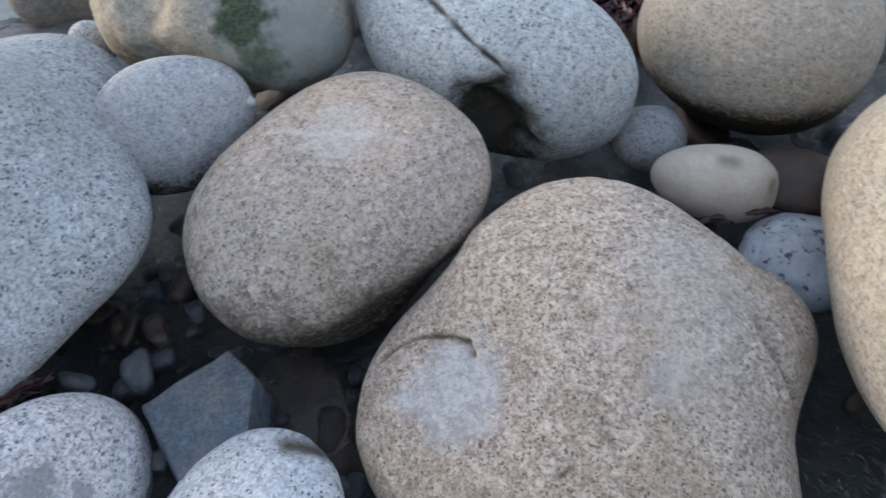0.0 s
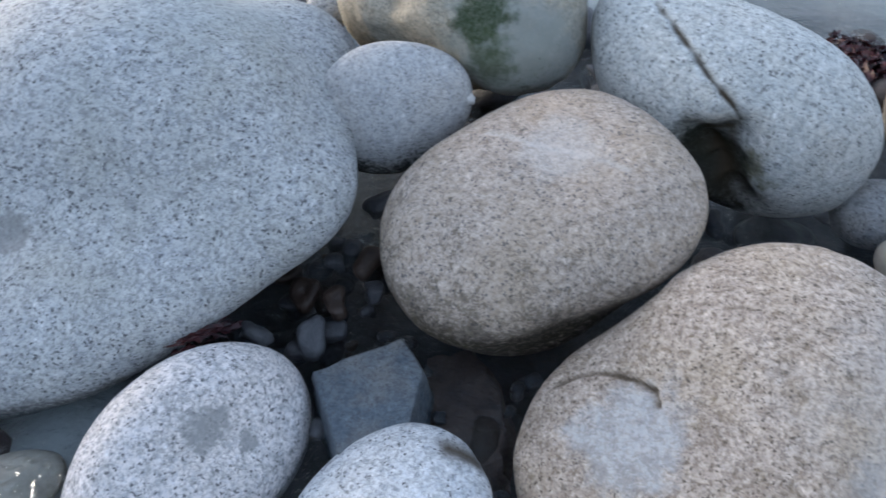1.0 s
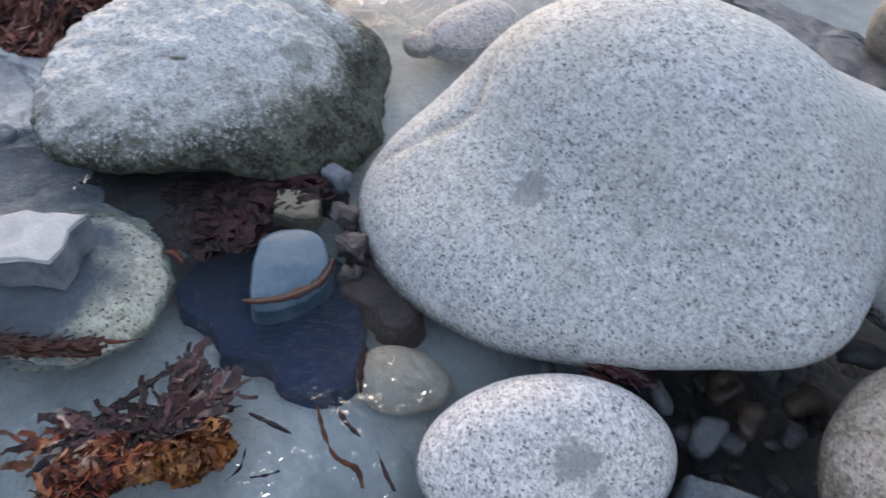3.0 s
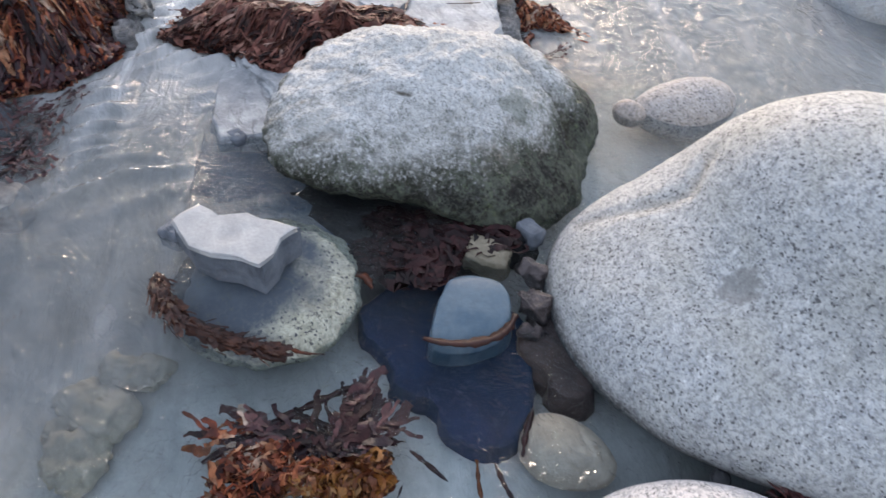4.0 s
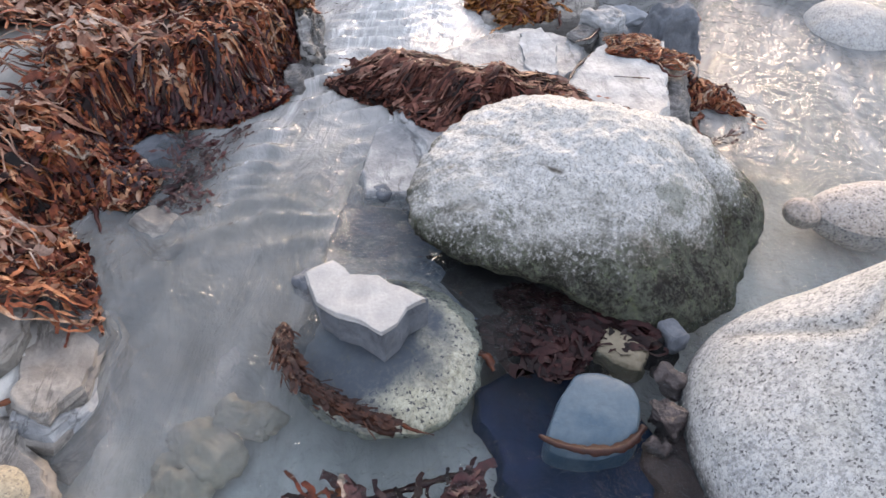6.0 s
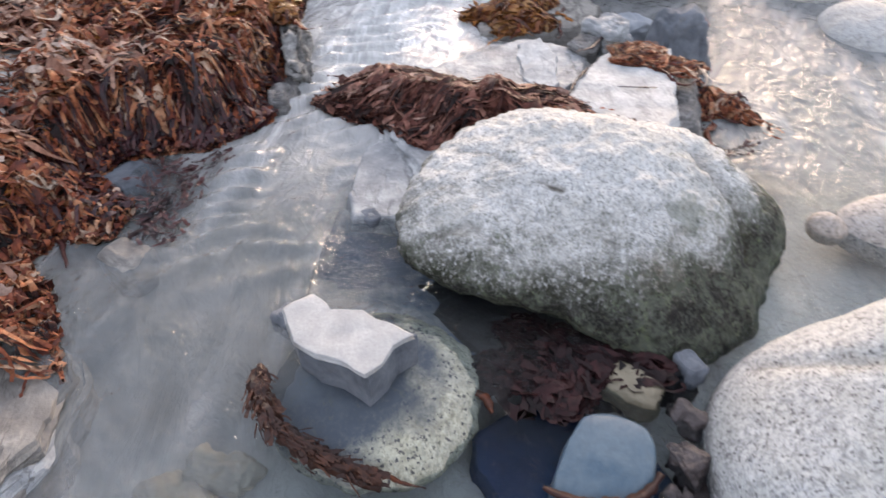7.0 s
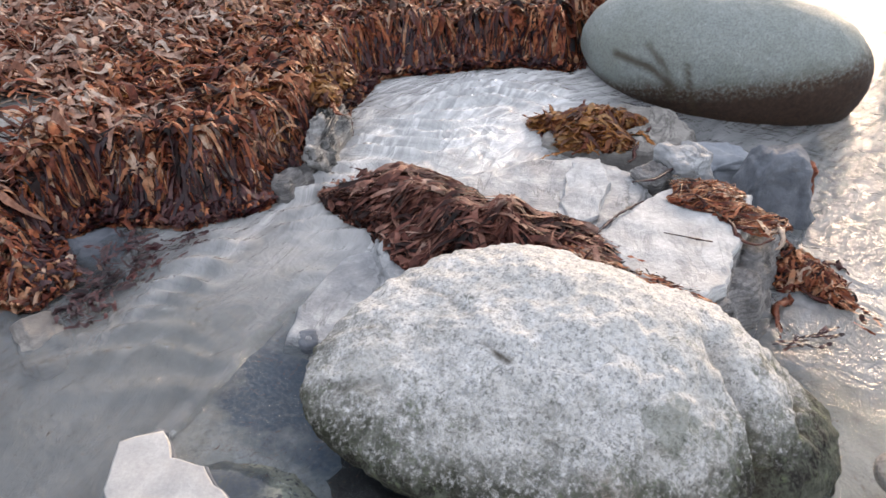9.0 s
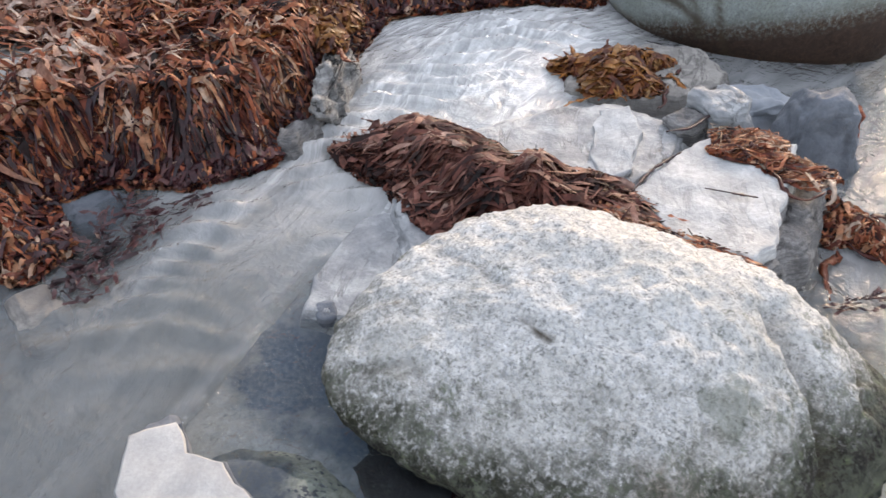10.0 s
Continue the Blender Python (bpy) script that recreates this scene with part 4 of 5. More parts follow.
bedded("broken_slab", [(-2.074, -0.174), (-2.115, -0.106), (-2.061, -0.068), (-2.049, 0.003), (-2.016, 0.037), (-1.964, 0.111), (-1.934, 0.067), (-1.889, 0.044), (-1.86, 0.006), (-1.906, -0.049), (-1.93, -0.102), (-1.971, -0.144)],
       [0.195, 0.185, 0.09], [SLATE_TOP, SLATE_DEEP], "broken slab with a white top standing in the stream", "stone", spread=0.0, ragged=0.006, edge=0.001)
# blots put the slab's blue-grey foot and the dark hollow into the colour
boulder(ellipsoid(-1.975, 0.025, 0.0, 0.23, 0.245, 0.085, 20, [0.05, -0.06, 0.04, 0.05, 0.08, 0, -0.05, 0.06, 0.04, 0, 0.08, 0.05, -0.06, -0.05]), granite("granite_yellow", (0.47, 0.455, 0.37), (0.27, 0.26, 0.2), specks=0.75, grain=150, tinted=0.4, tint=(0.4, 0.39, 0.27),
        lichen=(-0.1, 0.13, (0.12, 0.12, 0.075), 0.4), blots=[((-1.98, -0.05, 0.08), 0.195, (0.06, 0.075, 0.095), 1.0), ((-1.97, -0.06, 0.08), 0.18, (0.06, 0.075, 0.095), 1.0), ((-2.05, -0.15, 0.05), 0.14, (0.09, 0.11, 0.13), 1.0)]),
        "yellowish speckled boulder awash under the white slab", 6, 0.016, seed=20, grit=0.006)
slab("blue_stone", [(-1.813, 0.451), (-1.829, 0.476), (-1.82, 0.532), (-1.79, 0.589), (-1.744, 0.602), (-1.697, 0.591), (-1.653, 0.572), (-1.622, 0.536), (-1.614, 0.454), (-1.636, 0.373), (-1.661, 0.36), (-1.708, 0.38), (-1.767, 0.417)], -0.12, 0.045, SLATE_BLUE, "smooth blue-grey wedge-shaped stone wrapped by a weed strap", batter=0.015, ragged=0.003, edge=0.006, seed=31, rounded=2, dome=0.014, tilt=(-0.1, 0.0))
slab("dark_slate", [(-1.69, 0.27), (-1.6, 0.25), (-1.56, 0.29), (-1.53, 0.33), (-1.45, 0.33), (-1.385, 0.38), (-1.375, 0.45), (-1.41, 0.53), (-1.5, 0.57), (-1.6, 0.62), (-1.72, 0.64), (-1.86, 0.56), (-1.93, 0.45), (-1.92, 0.33), (-1.86, 0.22), (-1.78, 0.22)],
     -0.2, -0.045, SLATE_NAVY, "dark navy slate lying under the pool water", batter=0.02, ragged=0.012, rounded=2)
slab("rock_shelf", [(-1.55, 0.6), (-1.62, 0.575), (-1.68, 0.62), (-1.72, 0.69), (-1.66, 0.76), (-1.52, 0.76), (-1.42, 0.68), (-1.44, 0.63)], -0.2, -0.02, plain_rock("purple_brown_rock", (0.09, 0.055, 0.05), (0.025, 0.016, 0.02), 16.0, 0.5, 0.7), "purple-brown wet rock at the foot of the large boulder", "rock", ragged=0.016, batter=0.02, rounded=1, dome=0.015, seed=44)
crag("cream_stone", -1.92, 0.59, -0.005, 0.085, 0.048, 0.042, 50, CREAM, "rough cream stone at the foot of the algae boulder", 22, broken=0.02, category="stone")
for x, y, z, r, turn, stretch in ((-1.715, 0.66, -0.005, 0.062, 15, 0.65), (-1.635, 0.63, -0.015, 0.05, 70, 0.6), (-1.82, 0.695, -0.005, 0.05, 40, 0.7)):
    crag("rough_stone", x, y, z, r, r * stretch, r * 0.6, turn, WORN_STONE, "rough brown-grey wet stone beside the large boulder", int(turn), broken=r * 0.75, square=0.8, category="stone")
crag("small_stone", -1.94, 0.745, 0.02, 0.04, 0.03, 0.032, 20, SLATE_DEEP, "small blue-grey stone wedged between two boulders", 35, broken=0.015, category="stone")
boulder(ellipsoid(-1.335, 0.575, -0.07, 0.12, 0.085, 0.06, 40, [0.1, 0.12, 0, -0.1, 0.05]), BEIGE, "beige striped stone under the pool water", 5, 0.006, seed=23)
boulder(ellipsoid(-1.6, -0.82, 0.0, 0.1, 0.1, 0.1, 0), granite("granite_yellow_dry", (0.36, 0.315, 0.235), (0.22, 0.19, 0.14), specks=0.4), "yellowish boulder on the near side of the stream", 5, 0.006, seed=24)
# dark blue blots paint in the algae boulder's shadow and the deeper water
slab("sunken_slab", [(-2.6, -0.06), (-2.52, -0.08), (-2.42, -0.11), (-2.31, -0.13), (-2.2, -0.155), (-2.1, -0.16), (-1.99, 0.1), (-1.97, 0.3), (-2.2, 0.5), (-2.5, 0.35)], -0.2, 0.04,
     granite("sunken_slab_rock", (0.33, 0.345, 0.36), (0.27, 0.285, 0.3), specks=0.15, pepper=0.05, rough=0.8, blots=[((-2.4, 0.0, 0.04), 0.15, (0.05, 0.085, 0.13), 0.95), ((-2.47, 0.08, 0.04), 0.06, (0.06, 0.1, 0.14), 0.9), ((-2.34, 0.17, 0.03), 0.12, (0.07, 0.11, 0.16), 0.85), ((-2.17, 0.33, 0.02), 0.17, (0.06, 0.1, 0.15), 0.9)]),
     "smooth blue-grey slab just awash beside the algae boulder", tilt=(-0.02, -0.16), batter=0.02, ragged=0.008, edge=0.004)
# black sheet added to stand for the shade under the overhang
slab("under_shade", [(-2.42, 0.12), (-2.22, 0.15), (-2.06, 0.25), (-1.96, 0.4), (-1.91, 0.58), (-1.93, 0.75), (-2.2, 0.7), (-2.4, 0.4)], -0.2, 0.022,
     plain_rock("under_shade_black", (0.022, 0.022, 0.024), (0.008, 0.008, 0.01), 14.0, 0.6, 0.6), "black sheet added for the shade under the algae boulder", "rock", batter=0.04, ragged=0.02, seed=61)
crag("small_stone", -2.165, -0.185, 0.06, 0.045, 0.035, 0.035, 30, SLATE_DEEP, "small dark grey stone beside the white slab", 33, broken=0.015, category="stone")
crag("small_stone", -2.52, 0.03, 0.08, 0.035, 0.025, 0.022, 20, SLATE_DEEP, "small pale stone at the edge of the sunken slab", 34, broken=0.015, category="stone")
STREAM_STONE = plain_rock("yellowish_stream_stone", (0.36, 0.325, 0.25), (0.25, 0.23, 0.19), 12.0, 0.6, 0.3)
for x, y, z, rx, ry, turn in ((-1.755, -0.42, -0.06, 0.14, 0.08, 30), (-1.83, -0.32, -0.045, 0.11, 0.06, 70), (-1.67, -0.47, -0.07, 0.13, 0.08, 10)):
    crag("sunken_stone", x, y, z - 0.006, rx * 0.8, ry * 0.9, 0.035, turn, STREAM_STONE, "yellowish stone just under the stream's surface", int(turn), square=0.75, broken=0.035, category="stone")
slab("flat_stone", [(-3.594, 0.72), (-3.63, 0.9), (-3.8, 1.03), (-4.0, 0.95), (-4.02, 0.77), (-3.86, 0.5), (-3.64, 0.5)], -0.1, 0.085, SLATE_PALE, "low pale green-grey rock under golden weed", "rock", batter=0.04, ragged=0.02, cuts=2, seed=37)
FACE = plain_rock("weathered_dark_face", (0.27, 0.26, 0.255), (0.04, 0.038, 0.04), 12.0, 0.7, 0.9, 60.0)
crag("broken_rock", -2.9, 1.055, 0.015, 0.15, 0.06, 0.1, -30, FACE, "dark layered broken rock below the pale ledge", 38, lean=(0.0, -0.25))
crag("broken_rock", -3.07, 1.13, 0.04, 0.13, 0.05, 0.09, -25, FACE, "dark streaked rock face under brown weed", 39, lean=(0.0, -0.3))
bedded("ledge", [(-2.972, 0.683), (-3.07, 0.745), (-3.184, 0.82), (-3.27, 0.91), (-3.235, 1.11), (-3.1, 1.08), (-2.95, 1.03), (-2.79, 0.985), (-2.72, 0.93), (-2.78, 0.8), (-2.85, 0.75)], [0.165, 0.13, 0.085, 0.03, -0.1], [SLATE_WHITE, FACE],
       "pale layered rock ledge beside the stream", tilt=(0.0, 0.02), batter=0.004, ragged=0.01, cuts=2, seed=1, spread=0.008, edge=0.004)
bedded("rock_shelf", [(-2.9, 0.1), (-3.2, 0.12), (-3.46, 0.5), (-3.5, 0.66), (-3.38, 0.84), (-3.2, 0.8), (-3.06, 0.68), (-2.9, 0.65), (-2.7, 0.5), (-2.6, 0.2)], [0.115, 0.09, 0.06, -0.1], [SLATE_GREY, SLATE_WHITE],
       "low pale grey rock shelf under brown weed", tilt=(0.0, 0.0), batter=0.02, ragged=0.014, cuts=2, seed=3, spread=0.02)
bedded("rock_shelf", [(-2.5, -0.02), (-2.62, -0.03), (-2.85, 0.02), (-2.95, 0.2), (-2.7, 0.3), (-2.5, 0.2)], [0.096, 0.02, -0.1], [SLATE_GREY],
       "flat wet grey rock at the waterline", batter=0.02, ragged=0.008, cuts=2, seed=5)
crag("rock_block", -3.45, 0.95, 0.07, 0.1, 0.085, 0.125, 30, SLATE_GREY, "upright pale grey rock block with a dark cleft", 7, square=0.5, taper=0.1, lean=(-0.15, 0.0), broken=0.035)
crag("broken_rock", -3.395, 0.85, 0.1, 0.05, 0.06, 0.045, 40, FACE, "dark hollowed rock at the foot of the upright block", 17, broken=0.03)
crag("rock_block", -3.45, 1.225, 0.06, 0.105, 0.115, 0.16, 10, SLATE_DEEP, "dark grey wet rock block widening to its foot", 9, square=0.5, taper=0.28, broken=0.03)
slab("tilted_plate", [(-3.42, 0.6), (-3.44, 0.69), (-3.3, 0.72), (-3.1, 0.68), (-3.06, 0.62), (-3.2, 0.58)], 0.0, 0.132, SLATE_WHITE, "pale tilted rock plate leaning on the shelf", "rock", tilt=(-0.03, 0.1), ragged=0.012, batter=0.01, edge=0.003, seed=27)
crag("rock_block", -3.66, 1.08, 0.02, 0.1, 0.13, 0.08, 20, SLATE_SUNK, "dark blue rock in the shade of the far boulder", 12)
crag("rust_rock", -3.5, 1.325, 0.1, 0.045, 0.02, 0.055, 10, plain_rock("rust_red_crust", (0.25, 0.06, 0.025), (0.09, 0.03, 0.02), 25.0, 0.8, 0.5), "rust-red crusted fragment clinging to the dark rock", 13, broken=0.02)
CLAY = plain_rock("weathered_clay_face", (0.34, 0.335, 0.325), (0.07, 0.068, 0.07), 11.0, 0.8, 0.9, 25.0, veins=1.0)
crag("bank_boulder", -3.44, -0.2, 0.11, 0.2, 0.045, 0.11, 3, CLAY, "pale clay-grey rock face jutting from the weed bank", 14, broken=0.05, lean=(0.0, -0.15))
crag("bank_boulder", -3.19, -0.235, 0.06, 0.1, 0.04, 0.09, -14, FACE, "dark weathered rock below the weed bank", 18, broken=0.03, lean=(0.0, -0.2))
# dark material puts the bay's shade into this rock's colour
crag("bank_boulder", -2.82, -0.7, 0.02, 0.1, 0.1, 0.07, 20, SLATE_DEEP, "bluish rock in the weed bank's hollow, coloured dark for its shade", 15, broken=0.02)
crag("bank_boulder", -2.44, -0.62, 0.04, 0.08, 0.06, 0.06, 40, SLATE_PALE, "small pale stone under the edge of the weed", 16, broken=0.02)
bedded("bank_rock", [(-2.17, -0.89), (-2.18, -0.79), (-2.09, -0.685), (-2.02, -0.68), (-1.87, -0.69), (-1.78, -0.74), (-1.8, -0.82), (-1.98, -0.85)], [0.07, 0.045, 0.015, -0.1], [SLATE_PALE, SLATE_GREY], "pale cracked rock shelf sloping into the stream", tilt=(0.1, -0.15), batter=0.02, ragged=0.014, cuts=2, seed=11, spread=0.02)
bedded("bank_rock", [(-2.3, -1.02), (-2.12, -0.88), (-2.01, -0.85), (-1.88, -0.89), (-1.8, -1.0), (-2.0, -1.15)], [0.12, 0.09, -0.1], [SLATE_PALE], "pale layered rock beneath the weed bank", tilt=(0.05, -0.1), batter=0.02, ragged=0.016, cuts=2, seed=12)
bedded("bank_rock", [(-1.82, -0.9), (-1.79, -0.815), (-1.715, -0.786), (-1.66, -0.725), (-1.6, -0.7), (-1.57, -0.76), (-1.6, -0.95)], [0.06, 0.03, -0.1], [SLATE_PALE], "low pale rock at the edge of the stream", batter=0.02, ragged=0.016, cuts=2, seed=13)
slab("dark_rock", [(-2.1, 2.5), (-1.98, 2.58), (-1.84, 2.63), (-1.7, 2.66), (-1.5, 2.7), (-1.3, 2.6), (-1.4, 2.35), (-1.7, 2.4)], -0.15, 0.03, DARK_STONE, "low dark wet rock behind the large boulder", "rock", batter=0.04, ragged=0.02, seed=14)
boulder(ellipsoid(-4.1, 2.06, 0.0, 0.2, 0.2, 0.13, 20), granite("granite_far_pale", (0.5, 0.5, 0.49), (0.35, 0.35, 0.35), specks=0.3), "pale boulder across the water", 5, 0.01, seed=26)
boulder(ellipsoid(-3.62, 2.12, -0.02, 0.22, 0.2, 0.11, 20), granite("granite_far_dull", (0.48, 0.48, 0.47), (0.33, 0.33, 0.33), specks=0.3), "low pale boulder in bright water", 5, 0.01, seed=29)
boulder(ellipsoid(-4.95, 2.2, 0.1, 0.2, 0.2, 0.35, 0), granite("granite_far_grey", (0.36, 0.39, 0.385), (0.27, 0.29, 0.29), specks=0.2), "upright grey boulder beyond the stream", 5, 0.012, seed=27)
boulder(ellipsoid(-2.95, 2.85, 0.0, 0.35, 0.3, 0.15, 0), granite("granite_far_slate", (0.35, 0.37, 0.38), (0.25, 0.26, 0.27), specks=0.2), "low grey boulder at the far side of the water", 5, 0.01, seed=28)

# ---- seaweed ----


def strands(count, place, level, length, width, rng, lift=0.02, heading=None, wander=0.5, segs=9, flat=1.0, within=None, curl=0.5, loose=0.35, jitter=0.18, trim=None):
    """Strips of weed laid over a surface. place(k): start points; level(x, y): the surface under them; within(x, y): where strips may lie; returns points and faces."""
    p = place(count)
    n = len(p)
    ang = rng.uniform(0, 2 * math.pi, n) if heading is None else heading(p) + rng.normal(0, loose, n)
    ln = rng.uniform(*length, n) * (1 if trim is None else trim(p))
    wd = width[0] + (width[1] - width[0]) * rng.uniform(0, 1, n) ** 2.2 * 1.5
    up = rng.uniform(0, 1, n) ** 2 * lift
    bend = rng.normal(0, wander, n)
    roll = rng.normal(0, 0.4, n)
    phase = rng.uniform(0, 6.28, n)
    x, y = p[:, 0].copy(), p[:, 1].copy()
    rows = []
    for s in range(segs + 1):
        f = s / segs
        w = wd * (0.45 + 0.55 * math.sin(math.pi * (0.1 + f * 0.8)) ** 0.5) * 0.5 * rng.uniform(0.7, 1.3, n)
        z = level(x, y) + up * (0.5 + 0.5 * np.sin(phase + f * 7)) + 0.003
        nx, ny = -np.sin(ang), np.cos(ang)
        r = (roll + 1.1 * np.sin(phase * 2 + f * (6 + 5 * np.cos(phase)))) * flat
        cx, cz = np.cos(r) * w, np.sin(r) * w
        rows.append(np.stack([x + nx * cx, y + ny * cx, z + cz], 1))
        rows.append(np.stack([x - nx * cx, y - ny * cx, z - cz], 1))
        ang = ang + bend / segs + curl * np.cos(phase * 3 + f * 9) + rng.normal(0, jitter, n)
        step = ln / segs
        if within is not None:
            ahead = within(x + np.cos(ang) * step, y + np.sin(ang) * step)
            ang = np.where(ahead, ang, ang + 2.2)
            step = np.where(ahead, step, step * 0.3)
        x = x + np.cos(ang) * step
        y = y + np.sin(ang) * step
    v = np.stack(rows, 1).reshape(-1, 3)
    m = 2 * (segs + 1)
    faces = [(i * m + 2 * s, i * m + 2 * s + 1, i * m + 2 * s + 3, i * m + 2 * s + 2) for i in range(n) for s in range(segs)]
    return v, faces


def weed_heap(name, mat, label, count, place, level, length=(0.05, 0.19), width=(0.008, 0.028), seed=1, **kw):
    rng = np.random.default_rng(seed)
    v, f = strands(count, lambda k: place(k, rng), level, length, width, rng, **kw)
    ob = mesh_object(name, v, f, mat)
    return tagged(ob, label, "seaweed", kind="stuff")


def bank_place(k, rng):
    out = []
    while sum(len(o) for o in out) < k:
        x, y = rng.uniform(-6.2, -1.6, 4000), rng.uniform(-3.4, 1.6, 4000)
        b = in_bank(x, y)
        cover = np.hypot(x + PUDDLE[0], (y + PUDDLE[1]) * 1.3) + 0.12 * wobble(x, y, 5.0, 11.0) - 0.31
        near = np.exp(-b / 0.9) + 0.8 * np.exp(-b / 0.08)
        ends = np.hypot((x + 3.6) / 2.1, (y + 0.9) / 2.0) + 0.25 * wobble(x, y, 1.2, 51.0, 3)
        keep = (b > -0.01) & (cover > 0) & (ends < 1.0) & (rng.uniform(0, 1, 4000) < 0.18 + 0.45 * near) & (x < -2.03 - 0.3 * np.abs(rng.normal(0, 0.3, 4000)))
        out.append(np.stack([x[keep], y[keep]], 1))
    return np.concatenate(out)[:k]


def bank_heading(p):
    """On top the strands lie washed one way in loose swathes; on the bank's face they hang down towards the water."""
    x, y, e = p[:, 0], p[:, 1], 0.02
    k = np.arange(len(p))
    swathe = math.pi / 2 + 0.6 * wobble(x, y, 2.6, 21.0, 2) + 0.25 * np.sin(k * 1.7) + math.pi * (k % 2)
    here = in_bank(x, y)
    down = np.arctan2(here - in_bank(x, y + e), here - in_bank(x + e, y)) + 0.4 * np.sin(k * 2.3)
    tangled = (k * 2.399) % (2 * math.pi)
    face = here + 0.05 * wobble(x, y, 7.0, 91.0, 2) < 0.1
    return np.where(face, np.where(k % 3 < 2, down, tangled), swathe)


def bank_level(x, y):
    return np.maximum(ground_level(x, y), water_level(x, y)) + 0.05 * smooth_step(0.0, 0.14, in_bank(x, y)) * (1 + 0.7 * wobble(x, y, 6.0, 6.0)) + (0.008 + 0.03 * np.exp(-(((in_bank(x, y) - 0.07) / 0.07) ** 2))) * wobble(x, y, 13.0, 7.0, 2)


def on_bank(x, y):
    return in_bank(x, y) > -0.015


bank = weed_heap("kelp_bank", KELP, "thick bank of brown dead kelp strips along the stream", 15000, bank_place, bank_level, length=(0.1, 0.34), width=(0.004, 0.016), lift=0.03, seed=2, segs=12, wander=0.9, heading=bank_heading, within=on_bank, loose=0.3, flat=0.5, curl=0.18, jitter=0.16, trim=lambda p: 0.36 + 0.64 * smooth_step(0.1, 0.22, in_bank(p[:, 0], p[:, 1])))
weed_heap("kelp_litter", KELP, "broad crumpled brown kelp pieces strewn over the bank", 9000, bank_place, bank_level, length=(0.05, 0.15), width=(0.008, 0.026), lift=0.04, seed=3, segs=8, wander=0.9, flat=0.5, curl=0.22, jitter=0.2, heading=bank_heading, within=on_bank, loose=0.45, trim=lambda p: 0.5 + 0.5 * smooth_step(0.05, 0.2, in_bank(p[:, 0], p[:, 1])))


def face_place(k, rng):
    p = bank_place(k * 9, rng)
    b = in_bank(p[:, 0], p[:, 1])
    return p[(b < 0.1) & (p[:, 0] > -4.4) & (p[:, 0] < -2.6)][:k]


# dark kelp stands in for the shade on the bank's front face
weed_heap("hanging_kelp", KELP_DARK, "maroon kelp hanging down the bank's face, darkened for its shade", 2600, face_place, lambda x, y: bank_level(x, y) + 0.012, length=(0.05, 0.14), width=(0.004, 0.016), lift=0.02, seed=6, segs=9, wander=0.5, heading=bank_heading, within=on_bank, loose=0.3, flat=0.5, curl=0.15, jitter=0.12)


def bleached_place(k, rng):
    p = bank_place(k * 5, rng)
    d = -0.92 - p[:, 1] + 0.45 * wobble(p[:, 0], p[:, 1], 2.6, 31.0)
    return p[(d > 0.0) & (in_bank(p[:, 0], p[:, 1]) > 0.12) & (p[:, 0] > -4.4)][:k]


weed_heap("bleached_kelp", KELP_BLEACHED, "bleached grey-pink kelp scraps strewn behind the bank", 3000, bleached_place, lambda x, y: bank_level(x, y) + 0.02, length=(0.06, 0.2), width=(0.005, 0.022), lift=0.035, seed=4, segs=8, wander=1.0, flat=0.6, heading=bank_heading, curl=0.3)


def frond(parent, x, y, level, heading, length, wide, mat, rng):
    """One long leathery strip lying on a heap, thick in the middle and frayed at its edges."""
    bm = bmesh.new()
    rows = []
    n = 14
    a = heading
    for i in range(n + 1):
        f = i / n
        z = float(level(np.array([x]), np.array([y]))[0]) + 0.006 + 0.008 * math.sin(f * 7 + heading * 3)
        w = wide * 0.5 * (0.25 + 0.75 * math.sin(math.pi * (0.08 + 0.86 * f))) * rng.uniform(0.75, 1.25)
        s = Vector((-math.sin(a), math.cos(a), rng.normal(0, 0.45)))
        q = Vector((x, y, z)) - parent.location
        rows.append([bm.verts.new(q + s * w), bm.verts.new(q + Vector((0, 0, 0.0012))), bm.verts.new(q - s * w), bm.verts.new(q - Vector((0, 0, 0.001)))])
        a += rng.normal(0, 0.3)
        x, y = x + math.cos(a) * length / n, y + math.sin(a) * length / n
    for p, q in zip(rows[:-1], rows[1:]):
        for k in range(4):
            bm.faces.new((p[k], p[(k + 1) % 4], q[(k + 1) % 4], q[k]))
    bm.faces.new(rows[0])
    bm.faces.new(rows[-1])
    bmesh.ops.recalc_face_normals(bm, faces=bm.faces)
    return part("frond", bm, mat, parent)


FROND_TONES = [kelp("frond_rust", [(0.14, 0.03, 0.012), (0.2, 0.045, 0.014)]), kelp("frond_maroon", [(0.05, 0.012, 0.01), (0.09, 0.02, 0.014)]), kelp("frond_amber", [(0.27, 0.085, 0.015), (0.34, 0.13, 0.02)]),
               kelp("frond_bleached", [(0.36, 0.25, 0.19), (0.46, 0.38, 0.32)])]
rng = np.random.default_rng(77)
where = bank_place(4000, rng)
edge = in_bank(where[:, 0], where[:, 1])
where = where[(edge > 0.1) & (edge < 0.9) & (where[:, 0] > -4.6)][:280]
for (x, y), turn in zip(where, bank_heading(where)):
    frond(bank, x, y, bank_level, turn, rng.uniform(0.09, 0.26), rng.uniform(0.012, 0.026), FROND_TONES[int(rng.choice([0, 1, 1, 1, 2, 2, 3]))], rng)


